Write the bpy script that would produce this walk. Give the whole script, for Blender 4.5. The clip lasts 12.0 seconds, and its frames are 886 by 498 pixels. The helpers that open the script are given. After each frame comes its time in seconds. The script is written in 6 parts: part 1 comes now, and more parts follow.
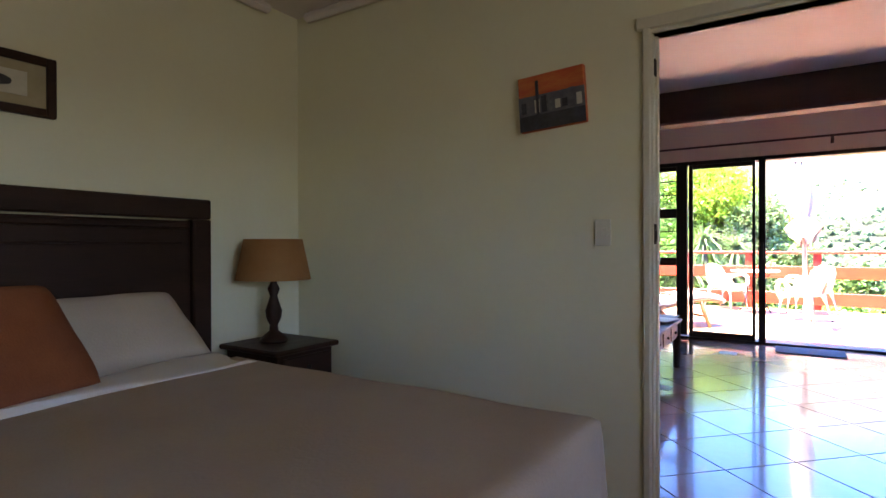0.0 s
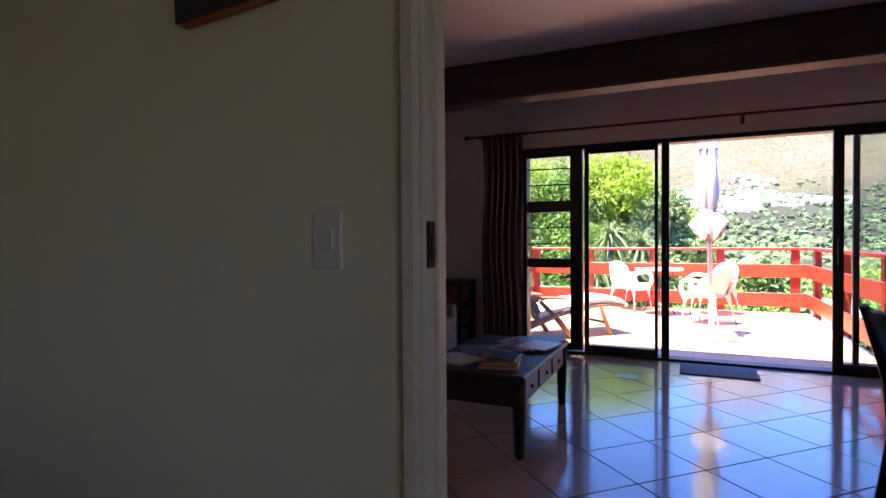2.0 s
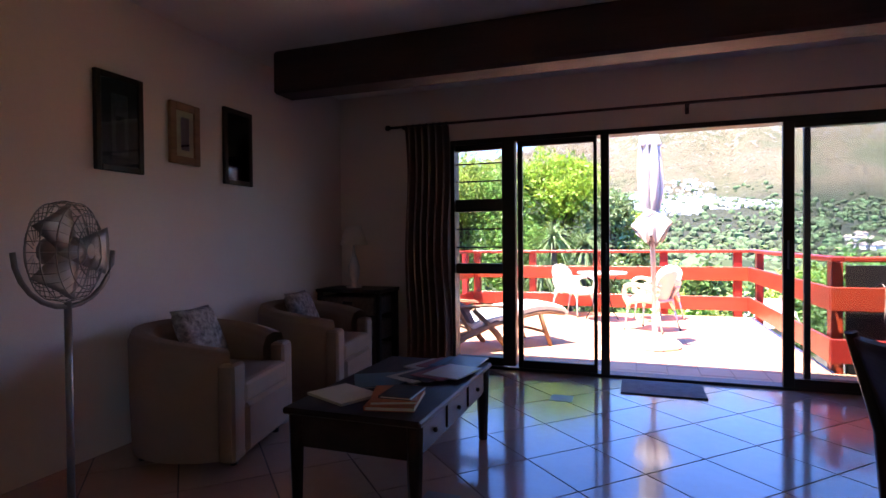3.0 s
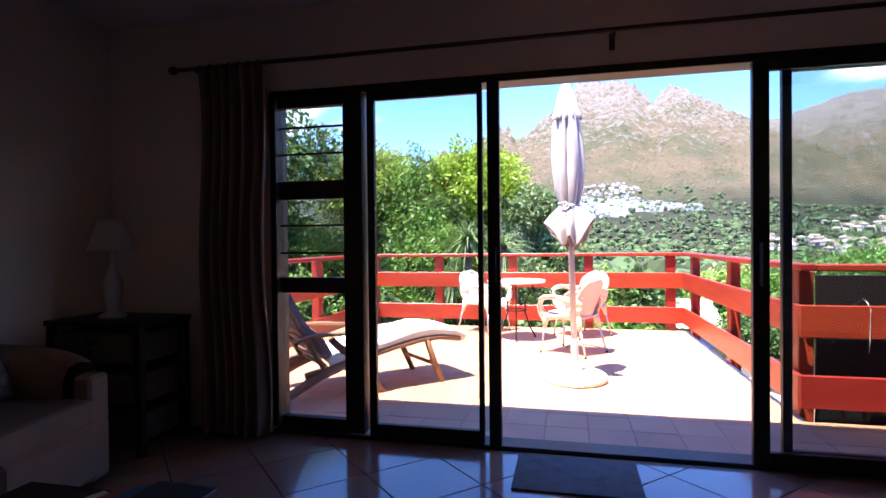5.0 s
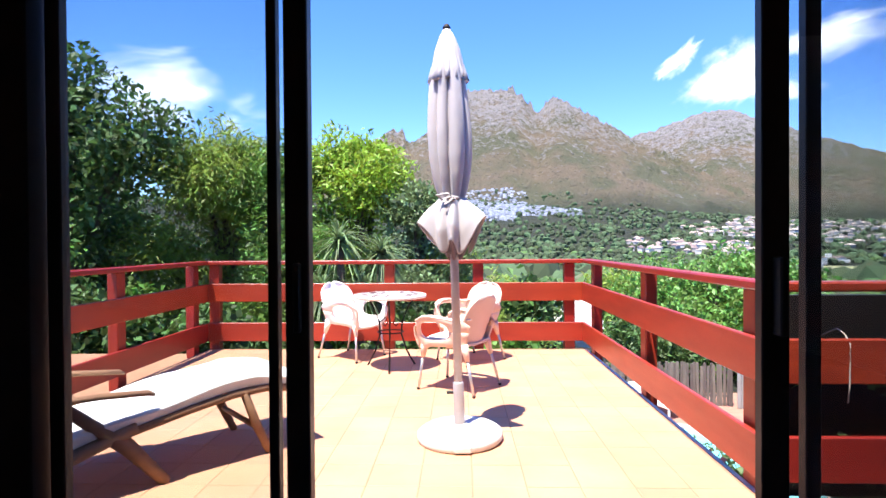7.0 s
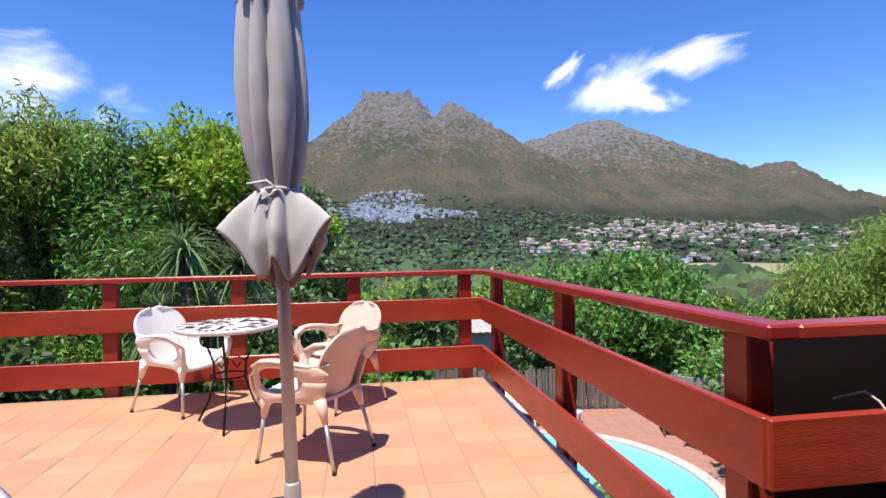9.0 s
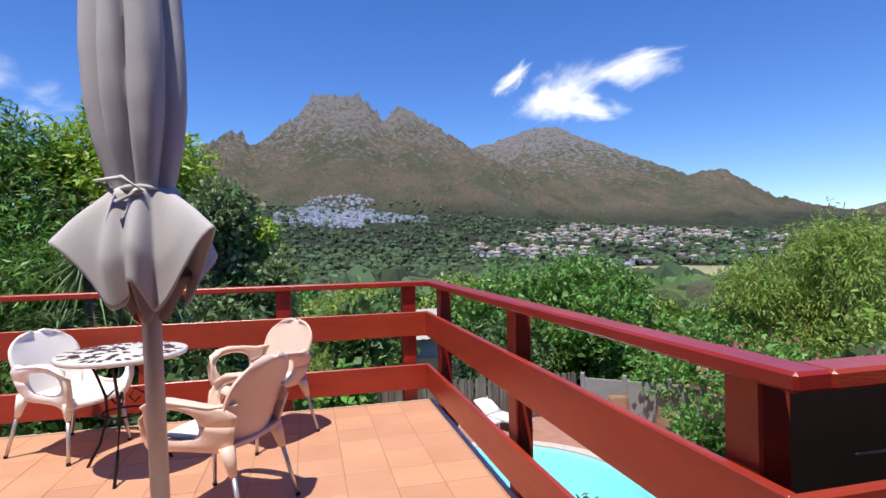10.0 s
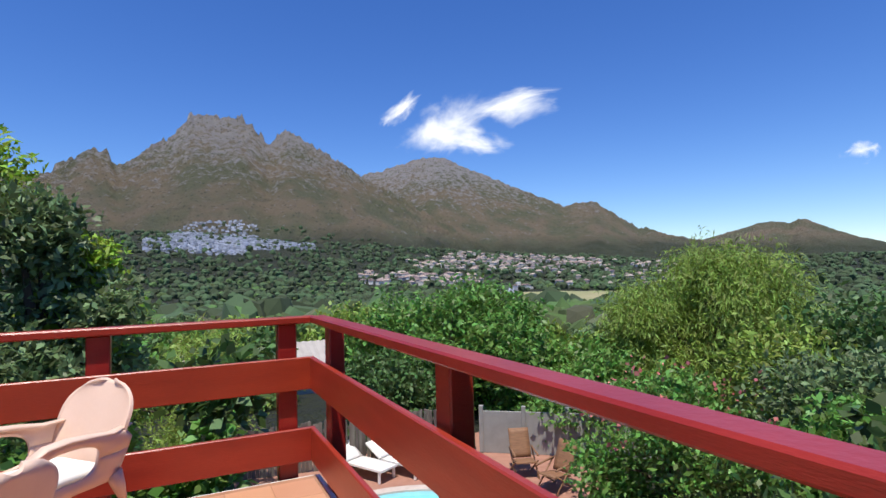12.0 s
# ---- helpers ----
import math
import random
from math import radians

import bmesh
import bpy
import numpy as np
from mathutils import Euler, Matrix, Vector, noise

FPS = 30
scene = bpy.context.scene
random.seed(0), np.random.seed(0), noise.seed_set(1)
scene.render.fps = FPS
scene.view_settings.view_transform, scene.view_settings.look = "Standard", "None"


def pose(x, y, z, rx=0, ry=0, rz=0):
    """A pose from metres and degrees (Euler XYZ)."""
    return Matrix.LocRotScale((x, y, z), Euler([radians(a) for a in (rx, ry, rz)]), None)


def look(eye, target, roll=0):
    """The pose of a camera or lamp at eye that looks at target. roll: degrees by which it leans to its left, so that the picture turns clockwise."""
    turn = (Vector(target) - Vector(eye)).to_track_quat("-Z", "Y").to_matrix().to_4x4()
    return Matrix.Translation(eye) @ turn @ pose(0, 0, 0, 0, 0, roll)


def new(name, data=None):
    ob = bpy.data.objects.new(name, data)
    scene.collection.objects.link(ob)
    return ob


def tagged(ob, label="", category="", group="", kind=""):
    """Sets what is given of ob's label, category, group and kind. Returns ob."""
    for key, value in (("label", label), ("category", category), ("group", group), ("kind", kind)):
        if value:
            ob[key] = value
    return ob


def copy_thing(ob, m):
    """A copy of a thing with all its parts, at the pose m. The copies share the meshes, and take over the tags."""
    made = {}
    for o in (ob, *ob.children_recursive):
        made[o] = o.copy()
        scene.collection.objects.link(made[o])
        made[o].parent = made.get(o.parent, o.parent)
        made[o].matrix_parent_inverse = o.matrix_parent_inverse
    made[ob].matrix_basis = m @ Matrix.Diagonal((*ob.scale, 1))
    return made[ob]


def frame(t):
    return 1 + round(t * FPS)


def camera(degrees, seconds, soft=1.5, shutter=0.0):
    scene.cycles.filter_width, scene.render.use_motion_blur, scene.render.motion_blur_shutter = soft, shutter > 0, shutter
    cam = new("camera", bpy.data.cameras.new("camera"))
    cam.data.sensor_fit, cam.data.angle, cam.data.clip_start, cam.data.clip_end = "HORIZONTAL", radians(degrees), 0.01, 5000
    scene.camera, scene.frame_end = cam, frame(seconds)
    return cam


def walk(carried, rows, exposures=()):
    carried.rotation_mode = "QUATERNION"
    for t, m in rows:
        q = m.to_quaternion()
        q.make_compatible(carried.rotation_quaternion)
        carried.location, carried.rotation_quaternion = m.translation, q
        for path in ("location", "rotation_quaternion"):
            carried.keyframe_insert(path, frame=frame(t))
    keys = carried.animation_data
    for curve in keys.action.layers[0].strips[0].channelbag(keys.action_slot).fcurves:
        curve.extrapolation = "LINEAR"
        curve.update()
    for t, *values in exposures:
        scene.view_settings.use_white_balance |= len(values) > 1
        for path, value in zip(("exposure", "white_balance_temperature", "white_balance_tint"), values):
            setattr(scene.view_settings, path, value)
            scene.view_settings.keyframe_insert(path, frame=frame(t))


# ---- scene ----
cam = camera(78.5, 12.0)

PATH = [
    (0, (0.245, -7.09, 1.117), (-0.834, -5.406, 1.107), -0.2),
    (0.5, (0.194, -6.718, 1.126), (-0.876, -5.028, 1.117), -0.4),
    (1, (0.175, -6.353, 1.13), (-0.844, -4.632, 1.114), -0.4),
    (1.5, (0.204, -5.918, 1.173), (-0.727, -4.149, 1.137), -0.1),
    (2, (0.202, -5.59, 1.174), (-0.631, -3.772, 1.139), -0.4),
    (2.5, (0.198, -5.244, 1.17), (-0.518, -3.377, 1.137), -0.5),
    (3, (0.229, -4.855, 1.177), (-0.443, -2.972, 1.149), -0.5),
    (3.2, (0.316, -4.735, 1.145), (-0.377, -2.858, 1.13), -0.4),
    (4.8, (0.372, -3.256, 1.157), (-0.118, -1.317, 1.138), -0.6),
    (5, (0.385, -3.057, 1.178), (-0.066, -1.109, 1.153), -0.6),
    (5.5, (0.4, -2.615, 1.182), (0.069, -0.642, 1.158), -0.6),
    (6, (0.424, -2.21, 1.198), (0.18, -0.225, 1.175), -0.6),
    (6.5, (0.43, -1.848, 1.202), (0.257, 0.145, 1.177), -0.6),
    (7, (0.448, -1.577, 1.204), (0.385, 0.422, 1.183), -0.4),
    (7.2, (0.466, -1.437, 1.212), (0.459, 0.562, 1.188), -0.35),
    (8.8, (0.672, -0.405, 1.25), (0.935, 1.577, 1.231), -0.95),
    (9, (0.722, -0.307, 1.264), (1.03, 1.67, 1.247), -0.95),
    (9.5, (0.821, -0.063, 1.291), (1.222, 1.897, 1.276), -1.0),
    (10, (0.882, 0.17, 1.301), (1.369, 2.109, 1.298), -1.2),
    (10.5, (0.915, 0.391, 1.313), (1.515, 2.298, 1.333), -1.4),
    (11, (0.998, 0.657, 1.293), (1.69, 2.533, 1.325), -1.4),
    (11.5, (1.088, 0.927, 1.279), (1.849, 2.776, 1.332), -1.5),
    (12, (1.129, 1.245, 1.278), (2.0, 3.043, 1.367), -1.5),
]
walk(cam, [(t, look(eye, target, roll)) for t, eye, target, roll in PATH],
     [(0, 4.6, 7300, 15), (1.0, 4.4, 7300, 16), (1.5, 3.65, 7200, 18), (2.5, 3.3, 7000, 20), (3.2, 3.2, 6900, 19), (4.8, 2.55, 6800, 16),
      (5.5, 2.3, 6700, 14), (7.2, 1.62, 6500, 12), (8.8, 0.8, 6500, 9), (9.5, 0.6, 6500, 8), (12, 0.35, 6500, 8)])

# ---- light ----
SUN_EL, SUN_AZ = 72.0, 215.0   # degrees above the horizon; bearing of the sun, clockwise from +y
world = bpy.data.worlds.new("world")
scene.world = world
world.use_nodes = True
wn, wl = world.node_tree.nodes, world.node_tree.links
sky = wn.new("ShaderNodeTexSky")
sky.sky_type = 'NISHITA'
sky.sun_disc = False
sky.sun_elevation, sky.sun_rotation = radians(SUN_EL), radians(SUN_AZ)
sky.altitude, sky.air_density, sky.dust_density, sky.ozone_density = 300, 1.0, 0.0, 7.0
sat = wn.new("ShaderNodeHueSaturation")
sat.inputs["Saturation"].default_value = 1.2
sat.inputs["Hue"].default_value = 0.515
wl.new(sky.outputs[0], sat.inputs["Color"])
wl.new(sat.outputs[0], wn["Background"].inputs[0])
wn["Background"].inputs[1].default_value = 0.125
sun_data = bpy.data.lights.new("sun", 'SUN')
sun_data.energy, sun_data.angle, sun_data.color = 4.2, radians(0.53), (1.0, 0.955, 0.88)
sun = new("sun", sun_data)
_az, _el = radians(SUN_AZ), radians(SUN_EL)
sun.matrix_world = look((0, 0, 30), (-math.sin(_az) * math.cos(_el), -math.cos(_az) * math.cos(_el), 30 - math.sin(_el)))

# daylight of the bedroom window
bed_light = bpy.data.lights.new("bedroom_daylight", 'AREA')
bed_light.shape, bed_light.size, bed_light.size_y = 'RECTANGLE', 1.6, 1.1
bed_light.energy, bed_light.color = 0.78, (1.0, 0.955, 0.86)
bedroom_daylight = new("bedroom_daylight", bed_light)
bedroom_daylight.matrix_world = look((2.94, -7.505, 1.5), (0.0, -7.1, 3.4))


# ---- materials ----
def pbr(name, c1, c2=None, scale=4.0, rough=0.6, metal=0.0, bump=0.0, fine=60.0, per=None, vary=0.0, spec=0.5,
        trans=0.0, stretch=(1, 1, 1), rough2=None, coat=0.0):
    """Two-scale noise between two colours, fine relief; per: 'object' or 'island' shifts the value of each piece."""
    m = bpy.data.materials.new(name)
    m.use_nodes = True
    n, l = m.node_tree.nodes, m.node_tree.links
    b = n["Principled BSDF"]
    b.inputs["Metallic"].default_value = metal
    b.inputs["Specular IOR Level"].default_value = spec
    b.inputs["Coat Weight"].default_value = coat
    c2 = c2 or tuple(v * 0.78 for v in c1)
    co = n.new("ShaderNodeTexCoord")
    mp = n.new("ShaderNodeMapping")
    mp.inputs["Scale"].default_value = stretch
    if per == 'object':
        geo = n.new("ShaderNodeNewGeometry")
        l.new(geo.outputs["Position"], mp.inputs[0])
    else:
        l.new(co.outputs["Object"], mp.inputs[0])
    t1 = n.new("ShaderNodeTexNoise")
    t1.inputs["Scale"].default_value, t1.inputs["Detail"].default_value = scale, 5
    t2 = n.new("ShaderNodeTexNoise")
    t2.inputs["Scale"].default_value, t2.inputs["Detail"].default_value = fine, 3
    l.new(mp.outputs[0], t1.inputs["Vector"])
    l.new(mp.outputs[0], t2.inputs["Vector"])
    mx = n.new("ShaderNodeMath")
    mx.operation = 'MULTIPLY_ADD'
    mx.inputs[1].default_value = 0.35
    l.new(t2.outputs["Fac"], mx.inputs[0])
    l.new(t1.outputs["Fac"], mx.inputs[2])
    rp = n.new("ShaderNodeMapRange")
    rp.inputs["From Min"].default_value, rp.inputs["From Max"].default_value = 0.42, 0.95
    l.new(mx.outputs[0], rp.inputs["Value"])
    cm = n.new("ShaderNodeMix")
    cm.data_type = 'RGBA'
    cm.inputs["A"].default_value, cm.inputs["B"].default_value = (*c1, 1), (*c2, 1)
    l.new(rp.outputs[0], cm.inputs["Factor"])
    out = cm.outputs["Result"]
    if per:
        hs = n.new("ShaderNodeHueSaturation")
        vr = n.new("ShaderNodeMapRange")
        vr.inputs["To Min"].default_value, vr.inputs["To Max"].default_value = 1 - vary, 1 + vary
        if per == 'object':
            src = n.new("ShaderNodeObjectInfo").outputs["Random"]
        else:
            src = n.new("ShaderNodeNewGeometry").outputs["Random Per Island"]
        l.new(src, vr.inputs["Value"])
        l.new(vr.outputs[0], hs.inputs["Value"])
        hv = n.new("ShaderNodeMapRange")
        hv.inputs["To Min"].default_value, hv.inputs["To Max"].default_value = 0.5 - vary * 0.06, 0.5 + vary * 0.06
        l.new(src, hv.inputs["Value"])
        l.new(hv.outputs[0], hs.inputs["Hue"])
        l.new(out, hs.inputs["Color"])
        out = hs.outputs[0]
    l.new(out, b.inputs["Base Color"])
    rr = n.new("ShaderNodeMapRange")
    rr.inputs["To Min"].default_value, rr.inputs["To Max"].default_value = rough, rough2 if rough2 is not None else min(1, rough * 1.25)
    l.new(t1.outputs["Fac"], rr.inputs["Value"])
    l.new(rr.outputs[0], b.inputs["Roughness"])
    if bump:
        bp = n.new("ShaderNodeBump")
        bp.inputs["Strength"].default_value = bump
        bp.inputs["Distance"].default_value = 0.01
        l.new(mx.outputs[0], bp.inputs["Height"])
        l.new(bp.outputs[0], b.inputs["Normal"])
    if trans:
        tr = n.new("ShaderNodeBsdfTranslucent")
        l.new(out, tr.inputs["Color"])
        ms = n.new("ShaderNodeMixShader")
        ms.inputs[0].default_value = trans
        l.new(b.outputs[0], ms.inputs[1])
        l.new(tr.outputs[0], ms.inputs[2])
        l.new(ms.outputs[0], n["Material Output"].inputs[0])
    return m


def glass(name, tint=(1, 1, 1), rough=0.0):
    m = bpy.data.materials.new(name)
    m.use_nodes = True
    n, l = m.node_tree.nodes, m.node_tree.links
    tr = n.new("ShaderNodeBsdfTransparent")
    tr.inputs[0].default_value = (*tint, 1)
    gl = n.new("ShaderNodeBsdfGlossy")
    gl.inputs["Roughness"].default_value = rough
    fr = n.new("ShaderNodeFresnel")
    fr.inputs[0].default_value = 1.45
    ms = n.new("ShaderNodeMixShader")
    l.new(fr.outputs[0], ms.inputs[0])
    l.new(tr.outputs[0], ms.inputs[1])
    l.new(gl.outputs[0], ms.inputs[2])
    l.new(ms.outputs[0], n["Material Output"].inputs[0])
    return m


M = {}
M["plaster"] = pbr("cream_plaster", (0.77, 0.735, 0.55), (0.73, 0.685, 0.50), 1.5, 0.8, bump=0.15, fine=40)
M["plaster_warm"] = pbr("warm_plaster", (0.72, 0.60, 0.53), (0.66, 0.54, 0.47), 1.5, 0.75, bump=0.15, fine=40)
M["ceiling"] = pbr("ceiling_paint", (0.74, 0.66, 0.62), (0.69, 0.60, 0.56), 1.2, 0.5, bump=0.1, fine=25)
M["white_paint"] = pbr("old_white_paint", (0.70, 0.66, 0.54), (0.60, 0.55, 0.44), 3, 0.45, bump=0.1)
M["beam"] = pbr("dark_beam", (0.065, 0.028, 0.022), (0.035, 0.016, 0.013), 3, 0.6, bump=0.5, fine=30, stretch=(0.3, 3, 3))
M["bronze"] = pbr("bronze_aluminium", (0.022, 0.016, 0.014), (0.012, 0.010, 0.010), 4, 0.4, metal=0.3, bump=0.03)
M["dark_wood"] = pbr("dark_wood", (0.040, 0.018, 0.012), (0.018, 0.009, 0.007), 3, 0.4, bump=0.3, fine=30, stretch=(4, 0.5, 4), spec=0.25)
M["teak"] = pbr("weathered_teak", (0.30, 0.15, 0.07), (0.18, 0.085, 0.045), 5, 0.6, bump=0.4, fine=60, stretch=(1, 6, 6))
M["red_wood"] = pbr("red_stained_wood", (0.355, 0.036, 0.017), (0.25, 0.021, 0.011), 2.0, 0.30, bump=0.35, fine=45, stretch=(1, 1, 5), per='object', vary=0.10)
M["terracotta"] = pbr("terracotta_tile", (0.55, 0.285, 0.17), (0.48, 0.235, 0.13), 2.5, 0.6, bump=0.25, fine=70, per='object', vary=0.06)
M["terra_joint"] = pbr("terracotta_joint", (0.42, 0.21, 0.12), (0.32, 0.16, 0.09), 8, 0.9, bump=0.3)
M["floor_tile"] = pbr("glazed_floor_tile", (0.42, 0.26, 0.20), (0.36, 0.21, 0.16), 2.0, 0.08, bump=0.02, fine=20, per='object', vary=0.06, rough2=0.17, spec=0.8, coat=0.25)
M["bedroom_floor"] = pbr("brown_floor", (0.12, 0.075, 0.055), (0.085, 0.05, 0.038), 3, 0.5, bump=0.2)
M["pillow_cream"] = pbr("cream_pillowcase", (0.55, 0.45, 0.35), (0.48, 0.39, 0.30), 4, 0.9, bump=0.4, fine=110)
M["inset_tile"] = pbr("slate_inset_tile", (0.16, 0.15, 0.15), (0.10, 0.10, 0.10), 8, 0.35, bump=0.1)
M["grout"] = pbr("dark_grout", (0.10, 0.07, 0.06), (0.07, 0.05, 0.04), 10, 0.9, bump=0.2)
M["canvas"] = pbr("grey_canvas", (0.66, 0.61, 0.60), (0.58, 0.53, 0.52), 3, 0.9, bump=0.25, fine=220, trans=0.15)
M["canvas_dark"] = pbr("rust_canvas_edge", (0.30, 0.22, 0.21), (0.22, 0.15, 0.14), 6, 0.9, bump=0.3, fine=200)
M["white_plastic"] = pbr("white_resin", (0.86, 0.81, 0.75), (0.81, 0.75, 0.68), 3, 0.4, bump=0.04)
M["peach_plastic"] = pbr("peach_resin", (0.78, 0.56, 0.44), (0.72, 0.50, 0.38), 3, 0.42, bump=0.06)
M["aluminium"] = pbr("satin_aluminium", (0.66, 0.64, 0.62), (0.56, 0.54, 0.52), 10, 0.35, metal=0.8)
M["pole"] = pbr("grey_pole", (0.52, 0.47, 0.46), (0.42, 0.38, 0.38), 6, 0.4, metal=0.3)
M["concrete"] = pbr("white_concrete", (0.72, 0.69, 0.65), (0.58, 0.55, 0.50), 6, 0.85, bump=0.4)
M["iron"] = pbr("black_iron", (0.02, 0.018, 0.018), (0.035, 0.025, 0.02), 12, 0.55, metal=0.5, bump=0.2)
M["mosaic_light"] = pbr("mosaic_light", (0.72, 0.68, 0.62), (0.62, 0.57, 0.52), 20, 0.35)
M["mosaic_dark"] = pbr("mosaic_dark", (0.12, 0.035, 0.03), (0.05, 0.03, 0.035), 20, 0.35)
M["cushion_white"] = pbr("white_cushion", (0.82, 0.80, 0.77), (0.74, 0.72, 0.69), 5, 0.95, bump=0.4, fine=150)
M["towel_grey"] = pbr("grey_cushion_cover", (0.20, 0.18, 0.20), (0.13, 0.12, 0.14), 5, 0.95, bump=0.4, fine=120)
M["bedspread"] = pbr("taupe_bedspread", (0.46, 0.37, 0.29), (0.40, 0.32, 0.245), 3, 0.95, bump=0.5, fine=90)
M["sheet"] = pbr("white_sheet", (0.72, 0.66, 0.58), (0.66, 0.60, 0.52), 4, 0.9, bump=0.3)
M["pillow_orange"] = pbr("rust_orange_fabric", (0.29, 0.085, 0.025), (0.20, 0.05, 0.016), 5, 0.8, bump=0.4, fine=160)
M["shade"] = pbr("ochre_lampshade", (0.50, 0.26, 0.10), (0.42, 0.20, 0.07), 8, 0.85, bump=0.3, fine=140, trans=0.3)
M["shade_white"] = pbr("white_lampshade", (0.7, 0.62, 0.58), (0.62, 0.55, 0.5), 8, 0.85, trans=0.3)
M["armchair"] = pbr("tan_upholstery", (0.27, 0.18, 0.125), (0.22, 0.145, 0.10), 3, 0.9, bump=0.4, fine=150)
M["pattern"] = pbr("patterned_cushion", (0.50, 0.42, 0.38), (0.06, 0.045, 0.05), 28, 0.9, bump=0.3, fine=90)
M["curtain"] = pbr("brown_curtain", (0.22, 0.135, 0.105), (0.165, 0.10, 0.08), 3, 0.9, bump=0.3, fine=140)
M["wicker"] = pbr("dark_wicker", (0.15, 0.09, 0.06), (0.07, 0.04, 0.03), 30, 0.7, bump=0.8, fine=120)
M["black_leather"] = pbr("brown_leather", (0.06, 0.028, 0.02), (0.035, 0.018, 0.014), 6, 0.4, bump=0.2)
M["fan_metal"] = pbr("fan_metal", (0.33, 0.31, 0.29), (0.24, 0.22, 0.21), 6, 0.35, metal=0.7)
M["mat"] = pbr("grey_door_mat", (0.16, 0.155, 0.155), (0.10, 0.10, 0.10), 12, 0.95, bump=0.9, fine=200)
M["switch"] = pbr("white_switch_plastic", (0.68, 0.66, 0.56), (0.62, 0.60, 0.50), 3, 0.35)
M["paper"] = pbr("paper_pages", (0.70, 0.66, 0.58), (0.6, 0.55, 0.47), 10, 0.8)
for _n, _c in (("orange", (0.55, 0.13, 0.03)), ("teal", (0.06, 0.14, 0.17)), ("black", (0.03, 0.03, 0.035)), ("cream", (0.6, 0.54, 0.42)), ("red", (0.35, 0.05, 0.04))):
    M["book_" + _n] = pbr("book_cover_" + _n, _c, None, 5, 0.3)
M["pic_sky"] = pbr("picture_red_sky", (0.50, 0.06, 0.03), (0.62, 0.20, 0.05), 9, 0.5, stretch=(1, 1, 4))
M["pic_dark"] = pbr("picture_dark", (0.05, 0.05, 0.07), (0.02, 0.018, 0.02), 15, 0.5)
M["pic_grey"] = pbr("picture_grey", (0.16, 0.16, 0.18), (0.07, 0.07, 0.09), 25, 0.5)
M["pic_beige"] = pbr("picture_beige", (0.42, 0.35, 0.22), (0.34, 0.28, 0.17), 10, 0.6)
M["pic_mount"] = pbr("picture_mount", (0.62, 0.58, 0.48), None, 10, 0.6)
M["leaf_dark"] = pbr("dark_foliage", (0.072, 0.14, 0.035), (0.115, 0.19, 0.052), 0.9, 0.45, per='island', vary=0.5, trans=0.3, fine=3)
M["leaf_mid"] = pbr("mid_foliage", (0.125, 0.25, 0.042), (0.18, 0.32, 0.065), 0.8, 0.45, per='island', vary=0.5, trans=0.35, fine=3)
M["leaf_lime"] = pbr("lime_foliage", (0.25, 0.38, 0.036), (0.33, 0.45, 0.055), 0.7, 0.45, per='island', vary=0.45, trans=0.4, fine=3)
M["leaf_willow"] = pbr("olive_foliage", (0.23, 0.325, 0.052), (0.31, 0.395, 0.075), 0.5, 0.5, per='island', vary=0.45, trans=0.35, fine=3)
M["leaf_grey"] = pbr("grey_green_foliage", (0.14, 0.205, 0.080), (0.19, 0.26, 0.11), 0.7, 0.5, per='island', vary=0.45, trans=0.3, fine=3)
M["flower"] = pbr("pink_flower", (0.60, 0.12, 0.13), (0.65, 0.25, 0.22), 9, 0.6, per='island', vary=0.3, trans=0.3)
M["bark"] = pbr("bark", (0.12, 0.085, 0.06), (0.06, 0.045, 0.035), 8, 0.9, bump=1.0, fine=30, stretch=(3, 3, 0.6))
M["fence_wood"] = pbr("grey_fence_wood", (0.20, 0.165, 0.135), (0.12, 0.10, 0.08), 5, 0.9, bump=0.5, stretch=(3, 3, 0.5), per='object', vary=0.25)
M["fence_concrete"] = pbr("concrete_fence_panel", (0.34, 0.33, 0.31), (0.25, 0.24, 0.22), 3, 0.9, bump=0.4)
M["paving"] = pbr("red_brick_paving", (0.36, 0.17, 0.125), (0.28, 0.125, 0.09), 4, 0.85, bump=0.4, per='object', vary=0.15)
M["pool_wall"] = pbr("pool_plaster", (0.42, 0.74, 0.76), (0.36, 0.68, 0.72), 2, 0.6)
M["coping"] = pbr("pool_coping", (0.60, 0.50, 0.43), (0.48, 0.38, 0.32), 6, 0.8, bump=0.3)
M["roof_sheet"] = pbr("grey_roof_sheet", (0.44, 0.40, 0.36), (0.36, 0.32, 0.29), 2, 0.6, bump=0.2)
M["town_wall"] = pbr("pale_house_walls", (0.62, 0.57, 0.51), (0.50, 0.44, 0.38), 0.02, 0.8, per='island', vary=0.35, fine=0.2)
M["town_grey"] = pbr("grey_tin_walls", (0.46, 0.47, 0.50), (0.36, 0.37, 0.42), 0.02, 0.7, per='island', vary=0.5, fine=0.2)
M["town_roof"] = pbr("town_roofs", (0.36, 0.26, 0.21), (0.24, 0.20, 0.19), 0.02, 0.8, per='island', vary=0.45, fine=0.2)
M["glass"] = glass("window_glass", (0.88, 0.90, 0.90))
M["water"] = glass("pool_water", (0.75, 0.97, 0.98), 0.02)
M["mirror"] = pbr("picture_glass_mirror", (0.8, 0.8, 0.8), None, 3, 0.03, metal=1.0)


